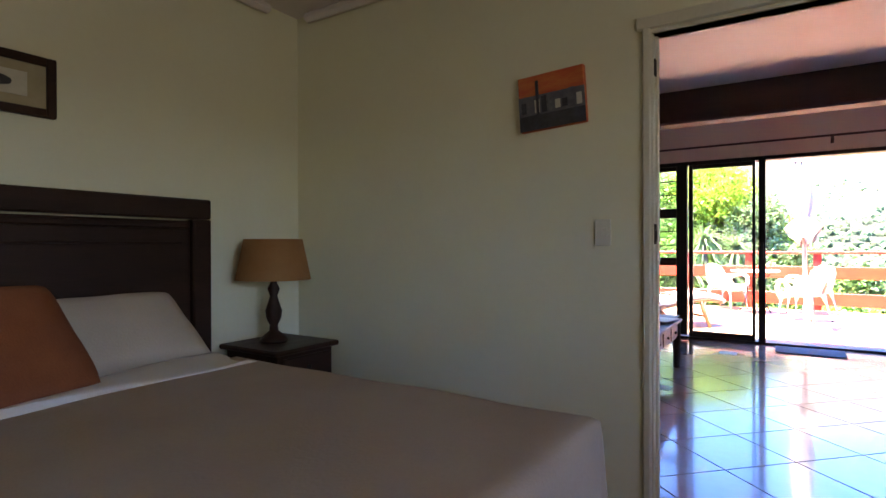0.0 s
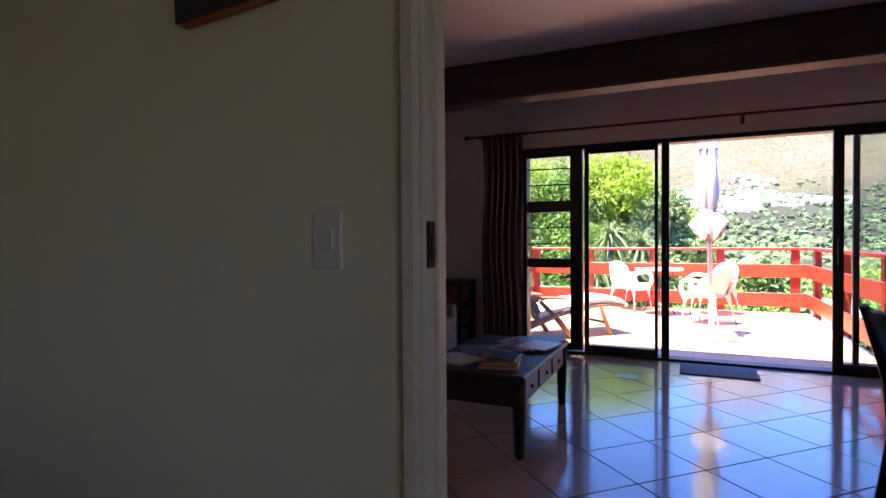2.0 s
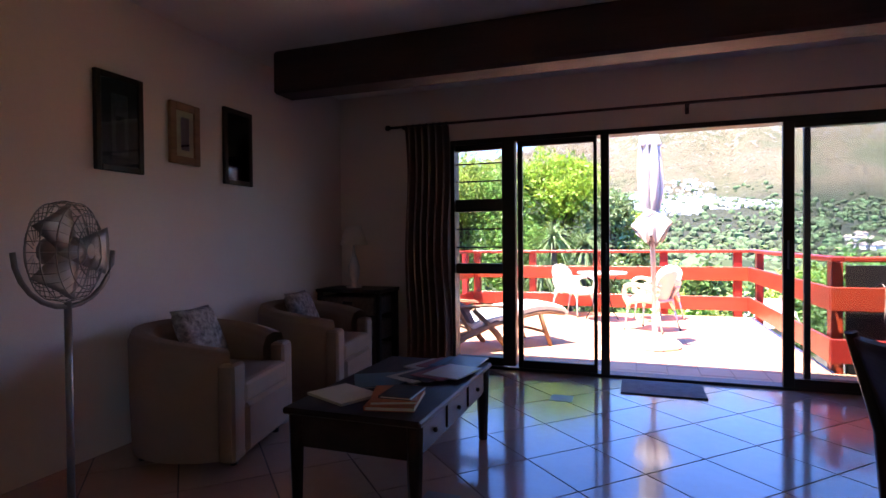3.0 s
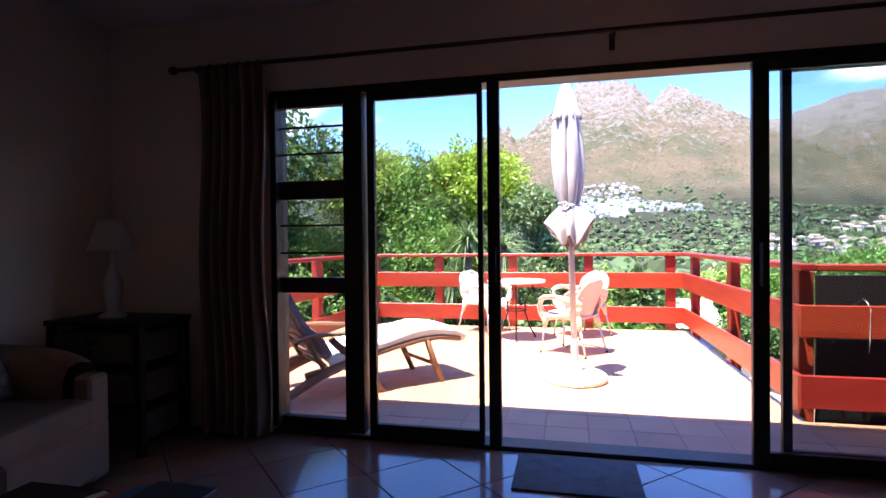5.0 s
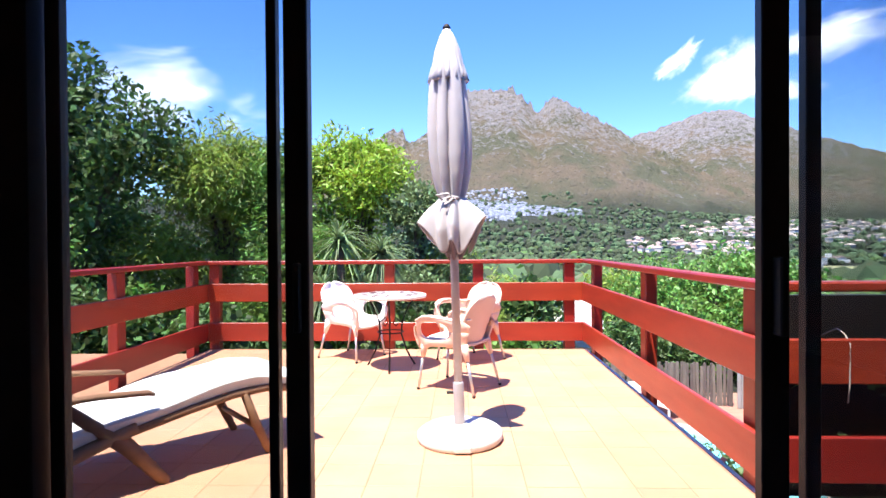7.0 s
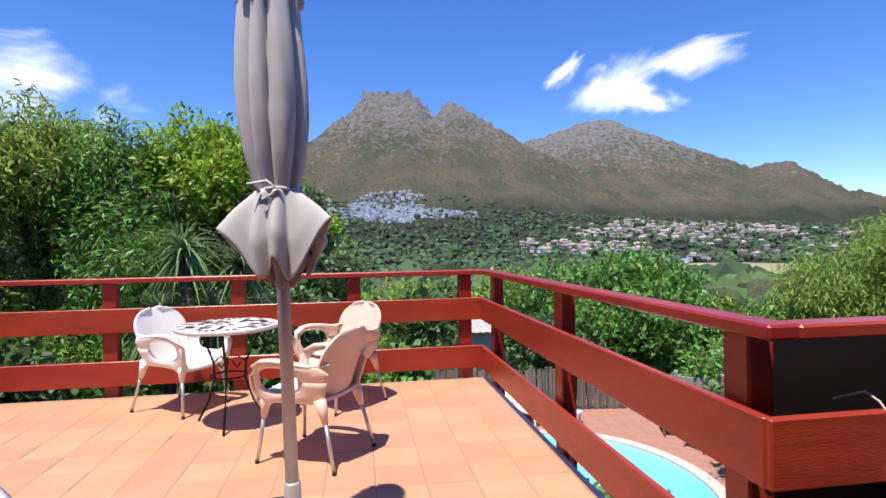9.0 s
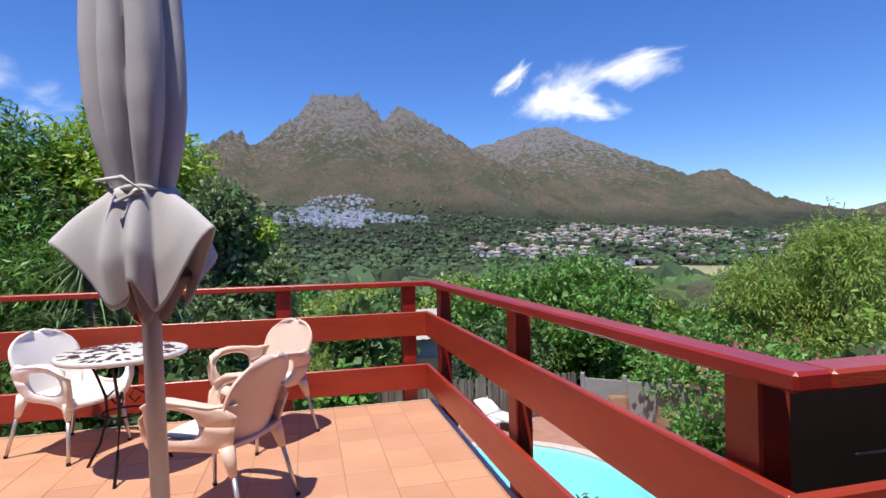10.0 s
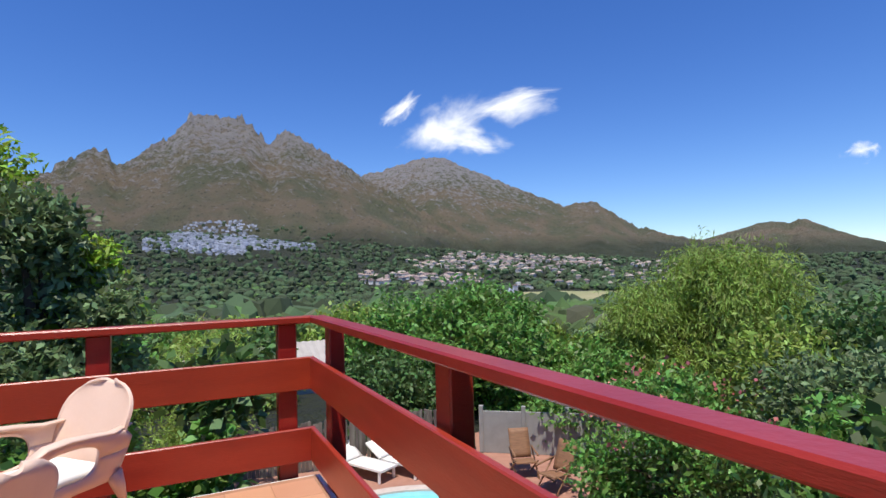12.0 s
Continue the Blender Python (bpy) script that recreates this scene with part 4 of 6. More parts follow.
def tree(x, y, z0, top, r, label, leaf, seed, count=16000, size=0.16, base=0.25, droop=0.0, slim=0.45, gap=0.25, category="tree", n=10):
    rng = random.Random(seed)
    h = top - z0
    t = thing(category.split()[-1] if category != "tree" else "tree", pose(x, y, z0), label, category)
    bl = crown_blobs(rng, h * base, h, r, n)
    bm = tube([(0, 0, -0.1), (0.05 * h * 0.2, 0.02, h * 0.3), (-0.03 * h * 0.3, 0.04, h * 0.6), (0, 0, h * 0.86)], [0.03 * h + 0.04, 0.022 * h + 0.03, 0.014 * h + 0.02, 0.01], 8)
    for c, s in bl:
        st = Vector((0, 0, min(c[2] * 0.6, h * 0.6)))
        tube([st, st.lerp(Vector(c), 0.5) + Vector((0, 0, 0.05 * h)), Vector(c)], [0.012 * h + 0.012, 0.008 * h + 0.008, 0.005], 5, bm)
    part("trunk", bm, M["bark"], t)
    part("crown", leaf_mesh("crown", bl, count, size, leaf, seed, droop, slim, gap), leaf, t)
    return t


tree(-6.7, 8.2, -3.87, 4.9, 2.3, "tall dark evergreen tree with glossy leaves", M["leaf_dark"], 1, 42000, 0.15, 0.15, 0, 0.5)
tree(-4.4, 9.6, -3.87, 3.45, 2.1, "feathery olive-green tree beyond the deck", M["leaf_willow"], 2, 60000, 0.14, 0.12, 0.6, 0.22)
tree(-2.9, 8.7, -3.87, 3.3, 1.6, "feathery green tree beyond the deck", M["leaf_mid"], 3, 46000, 0.13, 0.12, 0.5, 0.25)
tree(-1.55, 9.0, -3.87, 3.25, 1.5, "bright lime-green tree beyond the deck", M["leaf_lime"], 4, 40000, 0.11, 0.2, 0, 0.4)
tree(-0.25, 8.6, -3.87, 2.35, 1.25, "dense grey-green shrubby tree behind the deck railing", M["leaf_grey"], 5, 26000, 0.11, 0.1, 0, 0.5)
tree(0.15, 9.3, -3.87, 1.9, 1.0, "yellow-green shrubby tree behind the deck railing", M["leaf_lime"], 6, 11000, 0.13, 0.1, 0, 0.5)
tree(-9.5, 11.5, -3.87, 4.6, 2.6, "broad dark tree at the side of the garden", M["leaf_dark"], 7, 22000, 0.22, 0.12, 0, 0.5)
tree(-5.8, 6.0, -3.87, 1.9, 1.5, "leafy green shrub beside the deck", M["leaf_mid"], 8, 14000, 0.15, 0.1, 0, 0.5)
tree(10.8, 20.5, -6.0, 0.85, 3.9, "dense round-crowned green tree below the deck", M["leaf_mid"], 9, 70000, 0.23, 0.15, 0, 0.5, 0.1, n=24)
tree(17.9, 14.55, -5.0, 2.15, 3.3, "broad weeping yellow-green tree", M["leaf_willow"], 10, 90000, 0.24, 0.10, 1.2, 0.17, 0.2, n=22)
tree(12.5, 14.5, -4.0, -1.2, 2.4, "leafy green garden shrub", M["leaf_mid"], 11, 16000, 0.2, 0.05, 0, 0.45)
tree(9.9, 9.2, -3.87, -0.75, 1.8, "green shrub with pink flowers by the pool fence", M["leaf_mid"], 12, 16000, 0.14, 0.05, 0, 0.5)
tree(11.5, 7.2, -3.87, -0.35, 2.2, "leafy green shrub above the pool", M["leaf_grey"], 13, 18000, 0.16, 0.05, 0, 0.5)
tree(13.8, 9.2, -3.87, 0.0, 2.4, "olive-green shrub behind the fence", M["leaf_willow"], 14, 16000, 0.18, 0.05, 0, 0.4)
tree(9.2, 5.6, -3.87, -0.75, 1.9, "dense green shrub beside the pool terrace", M["leaf_mid"], 15, 18000, 0.15, 0.05, 0, 0.5)
tree(17.0, 8.0, -3.87, 0.3, 2.8, "large leafy shrub in the garden", M["leaf_dark"], 16, 18000, 0.22, 0.05, 0, 0.5)
tree(7.3, 18.2, -3.87, -1.3, 1.9, "dark green shrub behind the pool fence", M["leaf_dark"], 17, 12000, 0.18, 0.05, 0, 0.5)
tree(1.6, 15.6, -3.87, 0.3, 2.0, "wispy yellow-green shrub behind the railing", M["leaf_willow"], 18, 16000, 0.18, 0.1, 0, 0.2)
tree(15.5, 20, -5.0, -1.6, 3.0, "leafy green tree in the lower garden", M["leaf_mid"], 19, 16000, 0.28, 0.1, 0, 0.5)
tree(22, 19, -5.5, -0.9, 3.3, "green tree in the lower garden", M["leaf_mid"], 20, 16000, 0.32, 0.1, 0, 0.5)
tree(25, 12, -4, 0.3, 3.6, "broad dark green garden tree", M["leaf_dark"], 21, 16000, 0.3, 0.1, 0, 0.5)

# trees of the lower valley, thinning out with distance
rng = random.Random(71)
for k in range(84):
    r = 27 * (260 / 27) ** ((k + rng.random()) / 84)
    a = rng.uniform(-8, 74)
    zz = land(a, r)
    rr = rng.uniform(2.4, 4.2) * (1 + r / 220)
    lf_mat, lab = rng.choice(((M["leaf_mid"], "leafy green tree in the valley"), (M["leaf_dark"], "dark green tree in the valley"), (M["leaf_willow"], "olive-green tree in the valley"), (M["leaf_grey"], "grey-green tree in the valley")))
    clear = 0.085 if 28 < a < 48 else 0.05      # the view over the valley stays open
    top = min(zz + rr * rng.uniform(1.3, 2.0), 1.2 - r * rng.uniform(clear, clear + 0.05))
    if top - zz < 1.5:
        continue
    tree(r * math.sin(radians(a)), r * math.cos(radians(a)), zz, top, rr, lab, lf_mat, 100 + k, 6500, 0.22 + r * 0.0055, 0.05, 0, 0.6, 0.1, n=8)


def hedge(name, x0, x1, y0, y1, z0, z1, label, leaf, seed, count, size):
    rng = random.Random(seed)
    bl = []
    n = max(3, int((x1 - x0) * (1 + (y1 - y0)) * 2))
    for k in range(n):
        s = min(0.5, (z1 - z0) * 0.5)
        bl.append(((rng.uniform(x0, x1), rng.uniform(y0, y1), rng.uniform(z0, z1 - s * 0.7)), (s * rng.uniform(0.7, 1.2), s * 0.8, s * rng.uniform(0.7, 1.1))))
    ob = new(name, leaf_mesh(name, bl, count, size, leaf, seed, 0, 0.75, 0.1, 0.6))
    return tagged(ob, label, "plants", "", "stuff")


hedge("ivy", -5.5, 1.7, 5.5, 6.3, -1.6, 0.72, "dense broad-leaved ivy behind the deck railing", M["leaf_dark"], 31, 15000, 0.12)
hedge("ivy", -5.5, 1.6, 6.4, 7.5, -2.2, 0.55, "mixed green shrubs behind the deck railing", M["leaf_mid"], 32, 15000, 0.13)
hedge("shrubs", 2.3, 5.2, 1.9, 2.8, -1.2, 0.80, "dark shaded broad-leaved shrubs behind the railing", M["leaf_dark"], 33, 20000, 0.085)
hedge("creeper", 2.1, 5.2, 1.0, 1.3, -0.20, 0.02, "low green creeper at the foot of the railing", M["leaf_mid"], 34, 1200, 0.07)
hedge("shrubs", 2.4, 3.4, 3.3, 5.6, -2.6, -0.9, "pale flowering shrubs below the deck", M["leaf_grey"], 35, 6000, 0.09)

bl = [((2.25 + 0.24 * (k % 13), 1.345 + 0.01 * (k % 4), 0.02 + 0.42 * (k // 13) + 0.05 * (k % 3)), (0.17, 0.05, 0.10)) for k in range(26)]
tagged(new("creeper", leaf_mesh("creeper", bl, 800, 0.055, M["leaf_dark"], 36, 0, 0.7, 0.2, 0.7)), "sparse creeper leaves between the railing boards", "plants", "", "stuff")


def spiky(m, heads, label):
    t = thing("dracaena", m, label, "palm")
    rng = random.Random(8)
    for hx, hy, hz, rl in heads:
        part("trunk", tube([(hx * 0.2, hy * 0.2, 0), (hx * 0.7, hy * 0.7, hz * 0.6), (hx, hy, hz)], [0.09, 0.07, 0.06], 8), M["bark"], t)
        bm = bmesh.new()
        for k in range(150):
            a, e = rng.uniform(0, 2 * math.pi), rng.uniform(-0.9, 1.4)
            ln = rl * rng.uniform(0.7, 1.1)
            d = Vector((math.cos(a) * math.cos(e), math.sin(a) * math.cos(e), math.sin(e)))
            s = Vector((-math.sin(a), math.cos(a), 0)) * 0.022
            prev = None
            for i in range(5):
                q = i / 4
                p = Vector((hx, hy, hz)) + d * ln * q - Vector((0, 0, 0.55 * ln * q * q))
                w = s * (1 - q * 0.95)
                cur = (bm.verts.new(p - w), bm.verts.new(p + w + Vector((0, 0, 0.004))))
                if prev:
                    bm.faces.new((prev[0], prev[1], cur[1], cur[0]))
                prev = cur
        part("leaf_head", bm, M["leaf_grey"], t)
    return t


spiky(pose(-1.15, 6.9, -3.87), [(-0.30, 0, 5.12, 0.8), (0.35, 0.1, 4.92, 0.75), (-0.55, -0.1, 4.37, 0.75), (0.1, -0.2, 4.37, 0.7)], "spiky dracaena with arching strap leaves")


# ---- far woods and towns ----
def scatter_clumps(name, label, count, seed, r0, r1, a0, a1, leaf, size, skip=None, fine=2):
    rng = random.Random(seed)
    ico = bmesh.new()
    bmesh.ops.create_icosphere(ico, subdivisions=fine, radius=1)
    iv = np.array([v.co[:] for v in ico.verts])
    fi = np.array([[v.index for v in f.verts] for f in ico.faces])
    ico.free()
    nrg = np.random.default_rng(seed)
    vs, fs = [], []
    for k in range(count):
        r = r0 * (r1 / r0) ** rng.random()
        a = rng.uniform(a0, a1)
        if skip and skip(a, r):
            continue
        s = size * rng.uniform(0.45, 1.3) * (0.7 + 0.3 * min(1, r / 300))
        p = iv * (1 + 0.16 * nrg.normal(size=len(iv)))[:, None] * np.array((s * rng.uniform(0.8, 1.3), s * rng.uniform(0.8, 1.3), s * rng.uniform(0.7, 1.25)))
        p += np.array((r * math.sin(radians(a)), r * math.cos(radians(a)), land(a, r) + s * 0.45))
        fs.append(fi + len(vs) * len(iv))
        vs.append(p)
    me = pydata(name, np.concatenate(vs).tolist(), np.concatenate(fs).tolist(), leaf)
    return tagged(new(name, me), label, "woods", "", "stuff")


def meadow(a, r):
    return 32.5 < a < 44 and 590 < r < 880


def in_town(a, r):
    return (-1 < a < 12 and 1250 < r < 1650) or (17 < a < 34 and 900 < r < 1120)


M["wood_a"] = pbr("far_dark_woods", (0.038, 0.064, 0.026), (0.064, 0.096, 0.040), 0.03, 0.9, per='island', vary=0.45, fine=0.5)
M["wood_b"] = pbr("far_green_woods", (0.058, 0.105, 0.026), (0.095, 0.14, 0.042), 0.03, 0.9, per='island', vary=0.45, fine=0.5)
M["wood_c"] = pbr("far_olive_scrub", (0.075, 0.085, 0.040), (0.11, 0.11, 0.06), 0.03, 0.9, per='island', vary=0.4, fine=0.5)
scatter_clumps("woods", "dark trees across the valley", 4200, 41, 140, 1600, -24, 72, M["wood_a"], 5.5, lambda a, r: meadow(a, r) or (in_town(a, r) and r % 5 > 3))
scatter_clumps("woods", "green trees across the valley", 4200, 42, 110, 1000, -24, 72, M["wood_b"], 4.5, meadow)
scatter_clumps("woods", "olive scrub across the valley", 7000, 43, 420, 1800, -24, 72, M["wood_a"], 6.0, lambda a, r: meadow(a, r) or (in_town(a, r) and r % 5 > 2), 1)
scatter_clumps("woods", "olive scrub in the near valley", 1800, 44, 110, 700, -24, 72, M["wood_c"], 4.0, meadow)


def scatter_houses(name, label, count, seed, spots, size, wall, roof=None):
    rng = random.Random(seed)
    vs, fs, rv, rf = [], [], [], []
    for k in range(count):
        a0, a1, r0, r1 = spots[k % len(spots)]
        a, r = rng.uniform(a0, a1), rng.uniform(r0, r1)
        w, d, h = size * rng.uniform(0.6, 1.5), size * rng.uniform(0.6, 1.2), size * rng.uniform(0.4, 0.62)
        t = rng.uniform(0, math.pi)
        cx, cy, cz = r * math.sin(radians(a)), r * math.cos(radians(a)), land(a, r)
        def put(x, y, z):
            return (cx + x * math.cos(t) - y * math.sin(t), cy + x * math.sin(t) + y * math.cos(t), cz + z)
        n = len(vs)
        for z in (-2, h):
            for sx, sy in ((-1, -1), (1, -1), (1, 1), (-1, 1)):
                vs.append(put(sx * w / 2, sy * d / 2, z))
        fs += [(n, n + 1, n + 5, n + 4), (n + 1, n + 2, n + 6, n + 5), (n + 2, n + 3, n + 7, n + 6), (n + 3, n, n + 4, n + 7), (n + 4, n + 5, n + 6, n + 7)]
        if roof:
            n = len(rv)
            o = size * 0.06
            for sx, sy in ((-1, -1), (1, -1), (1, 1), (-1, 1)):
                rv.append(put(sx * (w / 2 + o), sy * (d / 2 + o), h))
            rv.append(put(-w / 2 + d * 0.25, 0, h + d * 0.28))
            rv.append(put(w / 2 - d * 0.25, 0, h + d * 0.28))
            rf += [(n, n + 1, n + 5, n + 4), (n + 2, n + 3, n + 4, n + 5), (n + 1, n + 2, n + 5), (n + 3, n, n + 4), (n + 3, n + 2, n + 1, n)]
    t = tagged(new(name, pydata(name, vs, fs, wall)), label, "houses", "", "stuff")
    if roof:
        part("roofs", pydata("roofs", rv, rf, roof), roof, t)
    return t


M["field"] = pbr("dry_pasture", (0.36, 0.30, 0.17), (0.17, 0.21, 0.07), 0.012, 0.95, fine=0.2)
f_rad, f_az = [r for r in RADS if 590 < r < 880], [a for a in AZS if 32.6 < a < 43.8]
fv = [(r * math.sin(radians(a)), r * math.cos(radians(a)), land(a, r) + 0.8) for r in f_rad for a in f_az]
w = len(f_az)
ff = [(i * w + k, i * w + k + 1, i * w + w + k + 1, i * w + w + k) for i in range(len(f_rad) - 1) for k in range(w - 1)
      if abs(k - w / 2) < w / 2 - 5 + 5 * math.sin(1.9 * i)]
tagged(new("field", pydata("field", fv, ff, M["field"], True)), "pale dry pasture in the valley", "field", "", "structure")
ch = thing("church", pose(900 * math.sin(radians(34)), 900 * math.cos(radians(34)), land(34, 900)), "small white building beside the pasture", "building")
part("wall", boxes(((0, 0, 3), (26, 14, 9)), ((-9, -4, 8), (6, 6, 10), 0.3), ((16, 2, 2), (10, 10, 6))), M["concrete"], ch)
part("roof", boxes(((0, 0, 7.6), (27, 15, 0.9), 0.4), ((0, 0, 8.8), (26, 8, 1.8), 0.8)), M["town_roof"], ch)
scatter_houses("hillside_town", "dense grey and white hillside settlement under the mountain", 2300, 51, [(-1, 9, 1380, 1700), (-3, 6, 1300, 1500), (3, 12.5, 1420, 1600), (0, 7, 1500, 1800)], 7, M["town_grey"])
scatter_houses("village", "pale houses with tiled roofs among the trees", 360, 52, [(17, 30, 950, 1080), (22, 36, 1150, 1400), (34, 50, 950, 1500), (26, 42, 1300, 1600)], 11, M["town_wall"], M["town_roof"])
scatter_houses("village", "grey roofed houses in the valley", 260, 53, [(27, 33, 800, 900)], 9, M["town_grey"])


# ---- clouds, far away ----
def cloud(name, az, el, w, h, seed, tilt, label):
    """A thin broken cloud at 4 km."""
    m = bpy.data.materials.new("cloud_vapour")
    m.use_nodes = True
    n, l = m.node_tree.nodes, m.node_tree.links
    co = n.new("ShaderNodeTexCoord")
    ns = n.new("ShaderNodeTexNoise")
    ns.inputs["Scale"].default_value, ns.inputs["Detail"].default_value, ns.inputs["Roughness"].default_value, ns.inputs["Distortion"].default_value = 2.6, 8, 0.55, 0.4
    mp = n.new("ShaderNodeMapping")
    mp.inputs["Location"].default_value = (seed, seed * 0.7, 0)
    l.new(co.outputs["UV"], mp.inputs[0])
    l.new(mp.outputs[0], ns.inputs["Vector"])
    gr = n.new("ShaderNodeTexGradient")
    gr.gradient_type = 'SPHERICAL'
    m2 = n.new("ShaderNodeMapping")
    m2.inputs["Location"].default_value = (-1, -1, 0)
    m2.inputs["Scale"].default_value = (2, 2, 0)
    l.new(co.outputs["UV"], m2.inputs[0])
    l.new(m2.outputs[0], gr.inputs[0])
    ad = n.new("ShaderNodeMath")
    ad.operation = 'MULTIPLY_ADD'
    ad.inputs[1].default_value = 0.55
    l.new(gr.outputs["Fac"], ad.inputs[0])
    l.new(ns.outputs["Fac"], ad.inputs[2])
    rg = n.new("ShaderNodeMapRange")
    rg.interpolation_type = 'SMOOTHSTEP'
    rg.inputs["From Min"].default_value, rg.inputs["From Max"].default_value = 0.66, 1.12
    l.new(ad.outputs[0], rg.inputs["Value"])
    em = n.new("ShaderNodeEmission")
    em.inputs[0].default_value, em.inputs[1].default_value = (0.95, 0.96, 1.0, 1), 0.95
    tr = n.new("ShaderNodeBsdfTransparent")
    ms = n.new("ShaderNodeMixShader")
    l.new(rg.outputs[0], ms.inputs[0])
    l.new(tr.outputs[0], ms.inputs[1])
    l.new(em.outputs[0], ms.inputs[2])
    l.new(ms.outputs[0], n["Material Output"].inputs[0])
    R = 4500
    d = Vector((math.sin(radians(az)) * math.cos(radians(el)), math.cos(radians(az)) * math.cos(radians(el)), math.sin(radians(el))))
    bm = bmesh.new()
    uv = bm.loops.layers.uv.new()
    ww, hh = R * math.tan(radians(w)), R * math.tan(radians(h))
    N = 8
    gv = [[bm.verts.new((ww * (i / N - 0.5), hh * (j / N - 0.5), 60 * math.sin(3 * i / N) * math.sin(3 * j / N))) for j in range(N + 1)] for i in range(N + 1)]
    for i in range(N):
        for j in range(N):
            f = bm.faces.new((gv[i][j], gv[i + 1][j], gv[i + 1][j + 1], gv[i][j + 1]))
            for lp, (a, b) in zip(f.loops, ((i, j), (i + 1, j), (i + 1, j + 1), (i, j + 1))):
                lp[uv].uv = (a / N, b / N)
    ob = new(name, mesh_of(name, bm, m))
    ob.matrix_world = look(d * R, (0, 0, 0), tilt) @ pose(0, 0, 0, 0, 180, 0)
    ob.visible_shadow = False
    return tagged(ob, label, "cloud", "", "structure")


for c_az, c_el, c_w, c_h, c_seed, c_tilt in ((27.0, 15.4, 14, 8.0, 3.3, -30), (32.9, 17.0, 15, 5.2, 6.1, -8), (29.0, 13.4, 12, 5.0, 1.7, 6), (21.9, 17.0, 6.5, 2.6, 9.2, -38)):
    cloud("backdrop_cloud", c_az, c_el, c_w, c_h, c_seed, c_tilt, "broken white cloud above the mountains")
cloud("backdrop_cloud", -27.5, 14.2, 21, 9.5, 8.4, 0, "white cumulus cloud over the trees")
cloud("backdrop_cloud", 63.9, 9.3, 3.2, 2.6, 5.2, 0, "tiny white cloud")

# ---- pool garden ----
px, py, pa, pb = POOL
pool = thing("swimming_pool", pose(px, py, TERRACE_Z), "oval turquoise swimming pool with pale coping", "pool")
N = 48
ring = [(math.cos(2 * math.pi * k / N), math.sin(2 * math.pi * k / N)) for k in range(N)]
bm = bmesh.new()
top = [bm.verts.new((pa * c, pb * s, -0.01)) for c, s in ring]
bot = [bm.verts.new((pa * 0.92 * c, pb * 0.92 * s, -1.4)) for c, s in ring]
for k in range(N):
    bm.faces.new((top[k], top[(k + 1) % N], bot[(k + 1) % N], bot[k]))
bm.faces.new(bot)
part("basin", bm, M["pool_wall"], pool)
bm = bmesh.new()
bm.faces.new([bm.verts.new((pa * 0.998 * c, pb * 0.998 * s, -0.10)) for c, s in ring])
wt = part("water", bm, M["water"], pool, "clear turquoise water")
wt.visible_shadow = False
bm = bmesh.new()
rings = [[bm.verts.new(((pa + o) * c, (pb + o) * s, z)) for c, s in ring] for o, z in ((0.0, -0.04), (0.0, 0.03), (0.28, 0.03), (0.28, -0.04))]
for a, b in zip(rings, rings[1:]):
    for k in range(N):
        bm.faces.new((a[k], a[(k + 1) % N], b[(k + 1) % N], b[k]))
part("coping", bm, M["coping"], pool)
# brick terrace round the pool
bm = bmesh.new()
inner, outer = [], []
x0, x1, y0, y1 = -0.5, 10.4, 5.3, 16.4
for c, s in ring:
    inner.append(bm.verts.new((px + (pa + 0.2) * c, py + (pb + 0.2) * s, TERRACE_Z)))
    kx = ((x1 - px) / c if c > 0 else (x0 - px) / c) if abs(c) > 1e-6 else 1e9
    ky = ((y1 - py) / s if s > 0 else (y0 - py) / s) if abs(s) > 1e-6 else 1e9
    q = min(kx, ky)
    outer.append(bm.verts.new((px + q * c, py + q * s, TERRACE_Z)))
for k in range(N):
    bm.faces.new((inner[k], inner[(k + 1) % N], outer[(k + 1) % N], outer[k]))
structure("pavement", bm, M["paving"], "red brick pool terrace", "paving")


def pool_lounger(m):
    t = thing("pool_lounger", m, "white plastic pool lounger with a raised back", "lounger", "white pool loungers")
    part("bed", sheet(lambda u, v: (0.30 * (2 * u - 1), -0.5 + 1.2 * v, 0.33), 6, 8, 0.05), M["white_plastic"], t)
    part("backrest", sheet(lambda u, v: (0.30 * (2 * u - 1), 0.71 + 0.5 * v, 0.34 + 0.32 * v), 6, 4, 0.05), M["white_plastic"], t)
    for sx in (-0.26, 0.26):
        for yy in (-0.4, 0.6):
            part("leg", boxes(((sx, yy, 0.145), (0.05, 0.07, 0.29), 0.01)), M["white_plastic"], t)
    return t


l1 = pool_lounger(pose(5.45, 14.4, TERRACE_Z, 0, 0, 28))
copy_thing(l1, pose(6.3, 14.2, TERRACE_Z, 0, 0, 28))


def deck_chair(m):
    t = thing("folding_chair", m, "brown wooden folding chair on the pool terrace", "chair", "wooden chairs by the pool fence")
    part("seat", sheet(lambda u, v: (0.26 * (2 * u - 1), -0.3 + 0.55 * v, 0.40 - 0.08 * v), 4, 5, 0.03), M["teak"], t)
    part("backrest", sheet(lambda u, v: (0.26 * (2 * u - 1), 0.26 + 0.28 * v, 0.34 + 0.66 * v), 4, 6, 0.03), M["teak"], t)
    for sx in (-0.28, 0.28):
        part("leg", tube([(sx, -0.34, 0.0), (sx, 0.30, 0.58)], 0.022, 6), M["teak"], t)
        part("leg", tube([(sx, 0.36, 0.0), (sx, -0.28, 0.42)], 0.022, 6), M["teak"], t)
        part("armrest", tube([(sx, -0.32, 0.56), (sx, 0.34, 0.60)], 0.025, 6), M["teak"], t)
    return t


